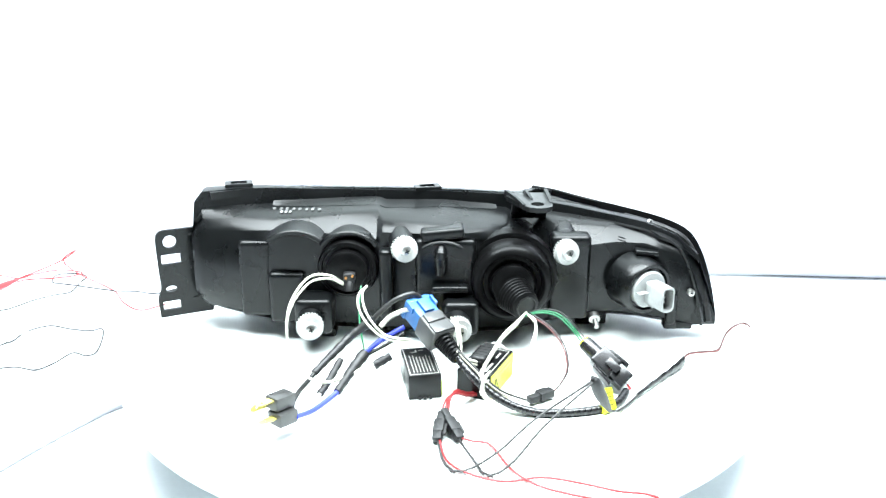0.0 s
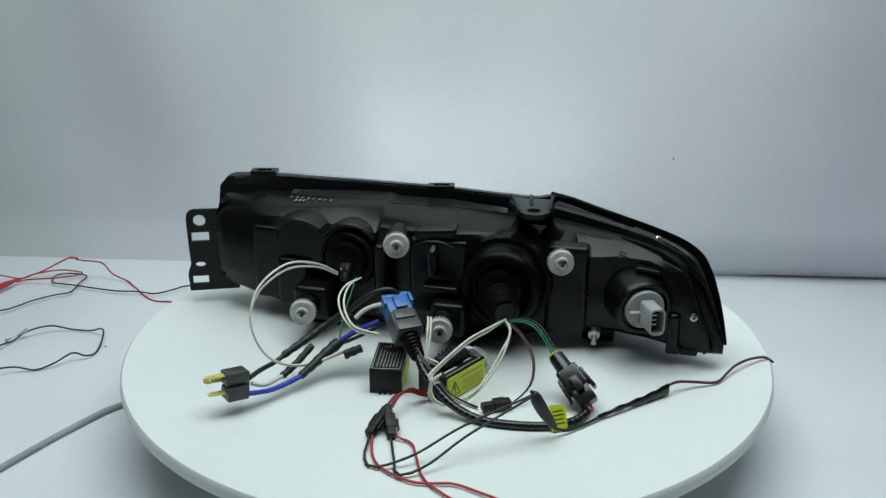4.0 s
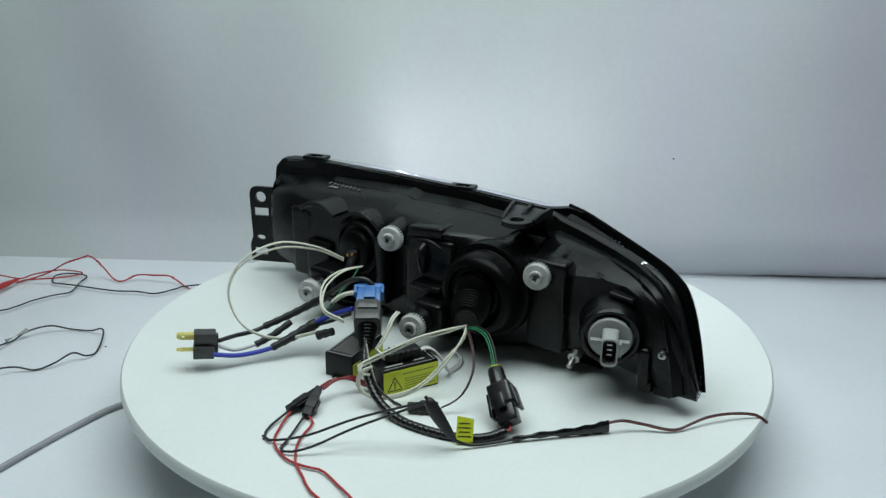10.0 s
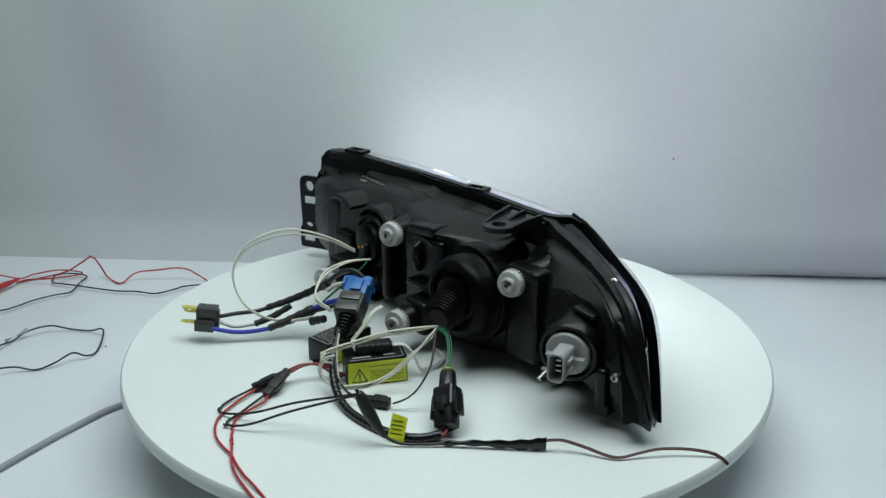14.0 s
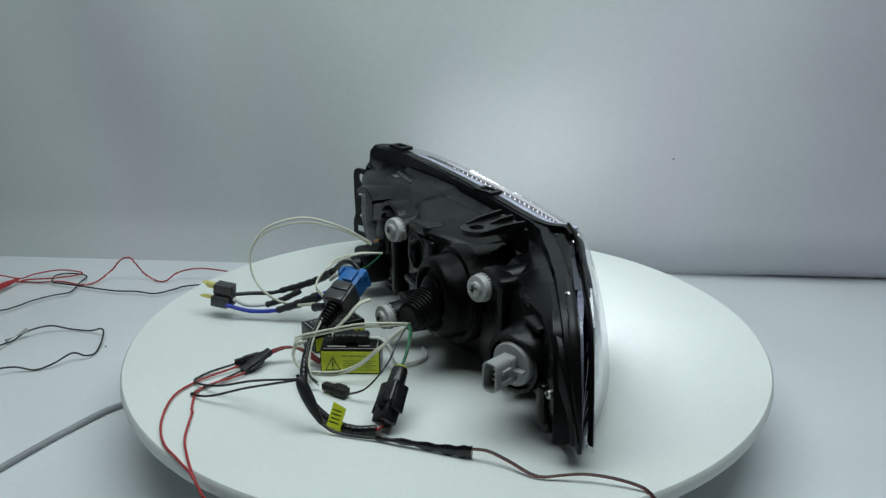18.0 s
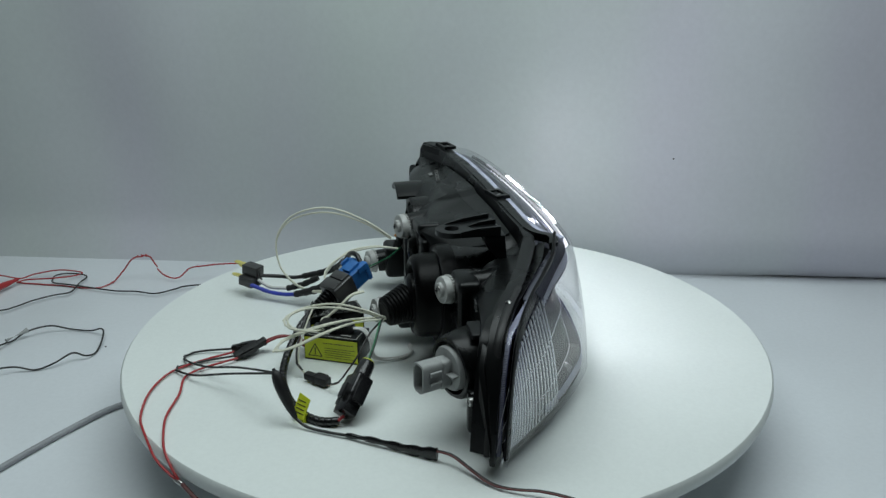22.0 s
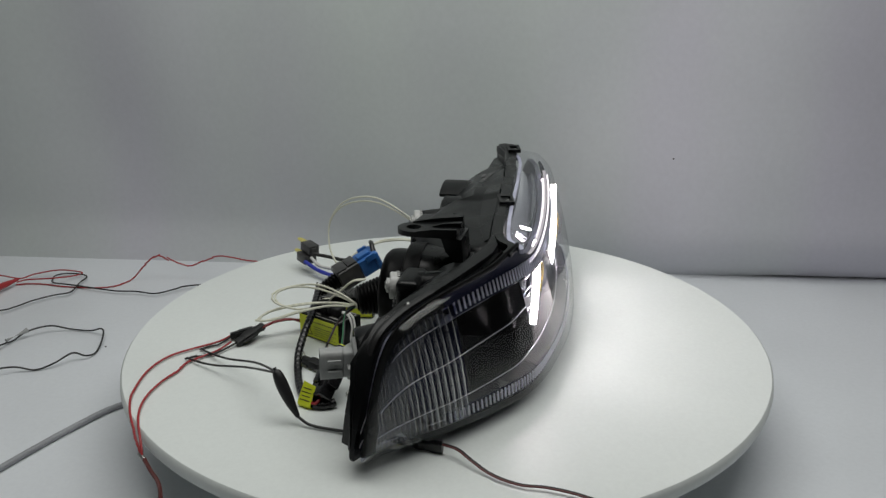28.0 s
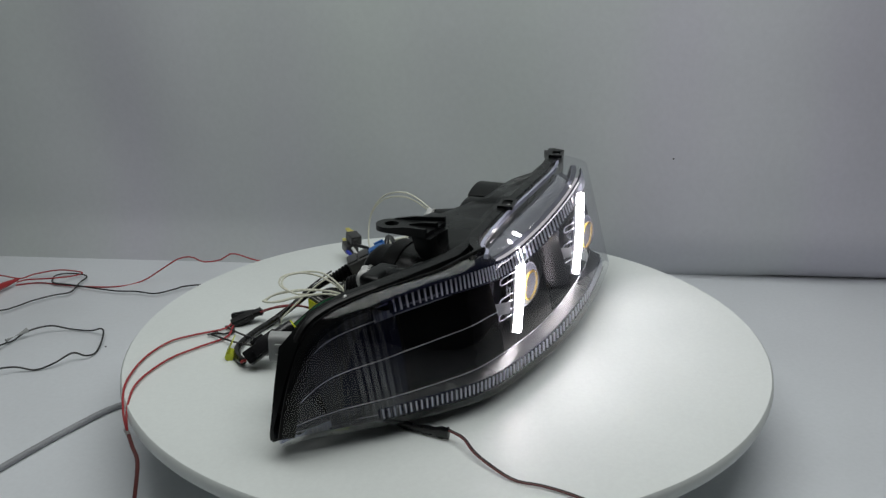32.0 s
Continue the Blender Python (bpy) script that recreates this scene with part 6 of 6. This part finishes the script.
def build_room_wires():
    z = DESK + 0.0015
    t = thing("loose_lead", (-0.44, 0.11, DESK), "thin black looped lead with a grey splice on the desk", "lead", turning=False)
    pts = [(-0.525, 0.050), (-0.510, 0.080), (-0.500, 0.116), (-0.497, 0.131), (-0.486, 0.143), (-0.465, 0.156), (-0.443, 0.160), (-0.418, 0.155), (-0.402, 0.148), (-0.395, 0.135), (-0.391, 0.103), (-0.396, 0.086),
           (-0.409, 0.083), (-0.423, 0.067), (-0.440, 0.058), (-0.460, 0.054), (-0.484, 0.040), (-0.544, 0.020)]
    wire("wire", t, [(x, y, z + 0.004 * (1 + math.sin(k * 1.7))) for k, (x, y) in enumerate(pts)], 0.0010, BLACK_WIRE)
    tape_roll("splice", t, [(-0.5001, 0.1201, z + 0.005), (-0.4862, 0.1432, z + 0.007)], (0.002, -0.003), "grey splice sleeve", GREY)
    t = thing("mains_cable", (-0.36, -0.05, DESK), "pale grey cable running under the turntable", "cable", turning=False)
    wire("cable", t, [(-0.4637, -0.2994, DESK + 0.003), (-0.4080, -0.1744, DESK + 0.003), (-0.3835, -0.1229, DESK + 0.003), (-0.3511, -0.0622, DESK + 0.003), (-0.3161, -0.0148, DESK + 0.003), (-0.2426, 0.0222, DESK + 0.003), (-0.1422, 0.0327, DESK + 0.01)], 0.0030, GREY_CABLE)
    t = thing("test_lead", (-0.50, 0.30, DESK), "tangled red and black test lead on the desk", "lead", turning=False)
    wire("wire", t, [(x, y, z + 0.003) for x, y in ((-0.610, 0.190), (-0.551, 0.210), (-0.539, 0.220), (-0.524, 0.243), (-0.506, 0.260), (-0.489, 0.271), (-0.490, 0.304), (-0.489, 0.325), (-0.500, 0.335), (-0.521, 0.338), (-0.533, 0.330),
                                                     (-0.531, 0.315), (-0.524, 0.303), (-0.495, 0.295), (-0.435, 0.276), (-0.406, 0.274), (-0.377, 0.267), (-0.356, 0.283), (-0.339, 0.295), (-0.258, 0.314))], 0.0010, BLACK_WIRE, "black wire")
    wire("wire", t, [(x, y, z + 0.005 + 0.003 * math.sin(k * 2)) for k, (x, y) in enumerate(((-0.635, 0.311), (-0.604, 0.317), (-0.577, 0.319), (-0.563, 0.332), (-0.530, 0.338), (-0.502, 0.341), (-0.508, 0.328), (-0.527, 0.307), (-0.563, 0.311), (-0.575, 0.305)))], 0.0010, RED_WIRE, "red wire")
    bm = B()
    tube(bm, [Vector((-0.6111, 0.2149, z + 0.006)), Vector((-0.5922, 0.2525, z + 0.007)), Vector((-0.5802, 0.2862, z + 0.007)), Vector((-0.5738, 0.3087, z + 0.006))], [0.0052, 0.0050, 0.0040, 0.0016], 14)
    part("boot", bm, RED_WIRE, t, "red insulating boot")
    shapes = []
    shapes.append((0.0, [(-0.587, 0.325, -0.075), (-0.552, 0.325, -0.061), (-0.518, 0.325, -0.046), (-0.498, 0.325, -0.032), (-0.518, 0.325, -0.046), (-0.499, 0.325, -0.066), (-0.440, 0.287, -0.074), (-0.410, 0.244, -0.074), (-0.381, 0.221, -0.074), (-0.357, 0.240, -0.074)]))
    shapes.append((6.0, [(-0.581, 0.316, -0.074), (-0.548, 0.325, -0.064), (-0.520, 0.325, -0.049), (-0.500, 0.325, -0.044), (-0.480, 0.325, -0.045), (-0.460, 0.325, -0.047), (-0.449, 0.325, -0.064), (-0.419, 0.314, -0.073), (-0.376, 0.273, -0.074), (-0.349, 0.258, -0.074)]))
    shapes.append((13.0, [(-0.578, 0.311, -0.074), (-0.554, 0.325, -0.072), (-0.522, 0.325, -0.062), (-0.492, 0.325, -0.045), (-0.479, 0.325, -0.038), (-0.470, 0.325, -0.052), (-0.461, 0.325, -0.073), (-0.438, 0.306, -0.074), (-0.422, 0.325, -0.063), (-0.391, 0.325, -0.059), (-0.360, 0.325, -0.058), (-0.330, 0.316, -0.074)]))
    shapes.append((19.0, [(-0.580, 0.316, -0.074), (-0.546, 0.308, -0.073), (-0.518, 0.312, -0.074), (-0.481, 0.296, -0.074), (-0.465, 0.312, -0.074), (-0.449, 0.325, -0.060), (-0.436, 0.325, -0.044), (-0.423, 0.325, -0.039), (-0.412, 0.325, -0.049), (-0.399, 0.325, -0.070), (-0.375, 0.314, -0.074), (-0.360, 0.325, -0.064), (-0.329, 0.325, -0.057), (-0.292, 0.325, -0.058)]))
    shapes.append((25.0, [(-0.576, 0.307, -0.074), (-0.545, 0.306, -0.074), (-0.503, 0.296, -0.074), (-0.451, 0.296, -0.074), (-0.434, 0.325, -0.070), (-0.417, 0.325, -0.048), (-0.396, 0.325, -0.035), (-0.386, 0.325, -0.045), (-0.375, 0.325, -0.057), (-0.356, 0.325, -0.061), (-0.336, 0.325, -0.048), (-0.313, 0.325, -0.045), (-0.267, 0.325, -0.047)]))
    shapes.append((32.0, [(-0.575, 0.303, -0.074), (-0.547, 0.312, -0.074), (-0.505, 0.300, -0.073), (-0.444, 0.298, -0.074), (-0.413, 0.318, -0.074), (-0.383, 0.325, -0.057), (-0.362, 0.325, -0.044), (-0.344, 0.325, -0.041), (-0.328, 0.325, -0.048), (-0.305, 0.325, -0.045), (-0.288, 0.325, -0.036), (-0.259, 0.325, -0.045), (-0.241, 0.325, -0.047)]))
    chain("wire_piece", t, shapes, 48, 0.0010, RED_WIRE, "red wire")


build_harness()
build_lamp_leads(headlight)
build_boxes()
build_power_lead()
tail_lead = build_tail_lead()
build_room_wires()


def motions():
    """The platter and all that stands on it turn together."""
    rows = []
    for k in range(65):
        t = k * 0.5
        rows.append((t, pose(0, 0, 0, 0, 0, float(np.interp(t, TURN_T, TURN_A)))))
    rows = [rows[0]] + [(t, pose(0, 0, 0, 0, 0, sum(m.to_euler().z for _, m in rows[max(i - 1, 0):i + 2]) / 3 * 180 / math.pi)) for i, (t, m) in enumerate(rows) if 0 < i < 64] + [rows[64]]
    walk(platter, rows)
    for ob, base in TURNING:
        walk(ob, [(t, m @ base) for t, m in rows[::2]])
    for ob, keys in CHAINS:
        if keys[-1][0] < 32.0:
            keys = keys + [(32.0, keys[-1][1])]
        walk(ob, keys)
    times = sorted({float(k) for k in range(33)} | {19.5, 28.25, 28.5})
    walk(tail_lead, [(t, tail_pose(t) @ Matrix.Translation(BASES[tail_lead])) for t in times])


motions()
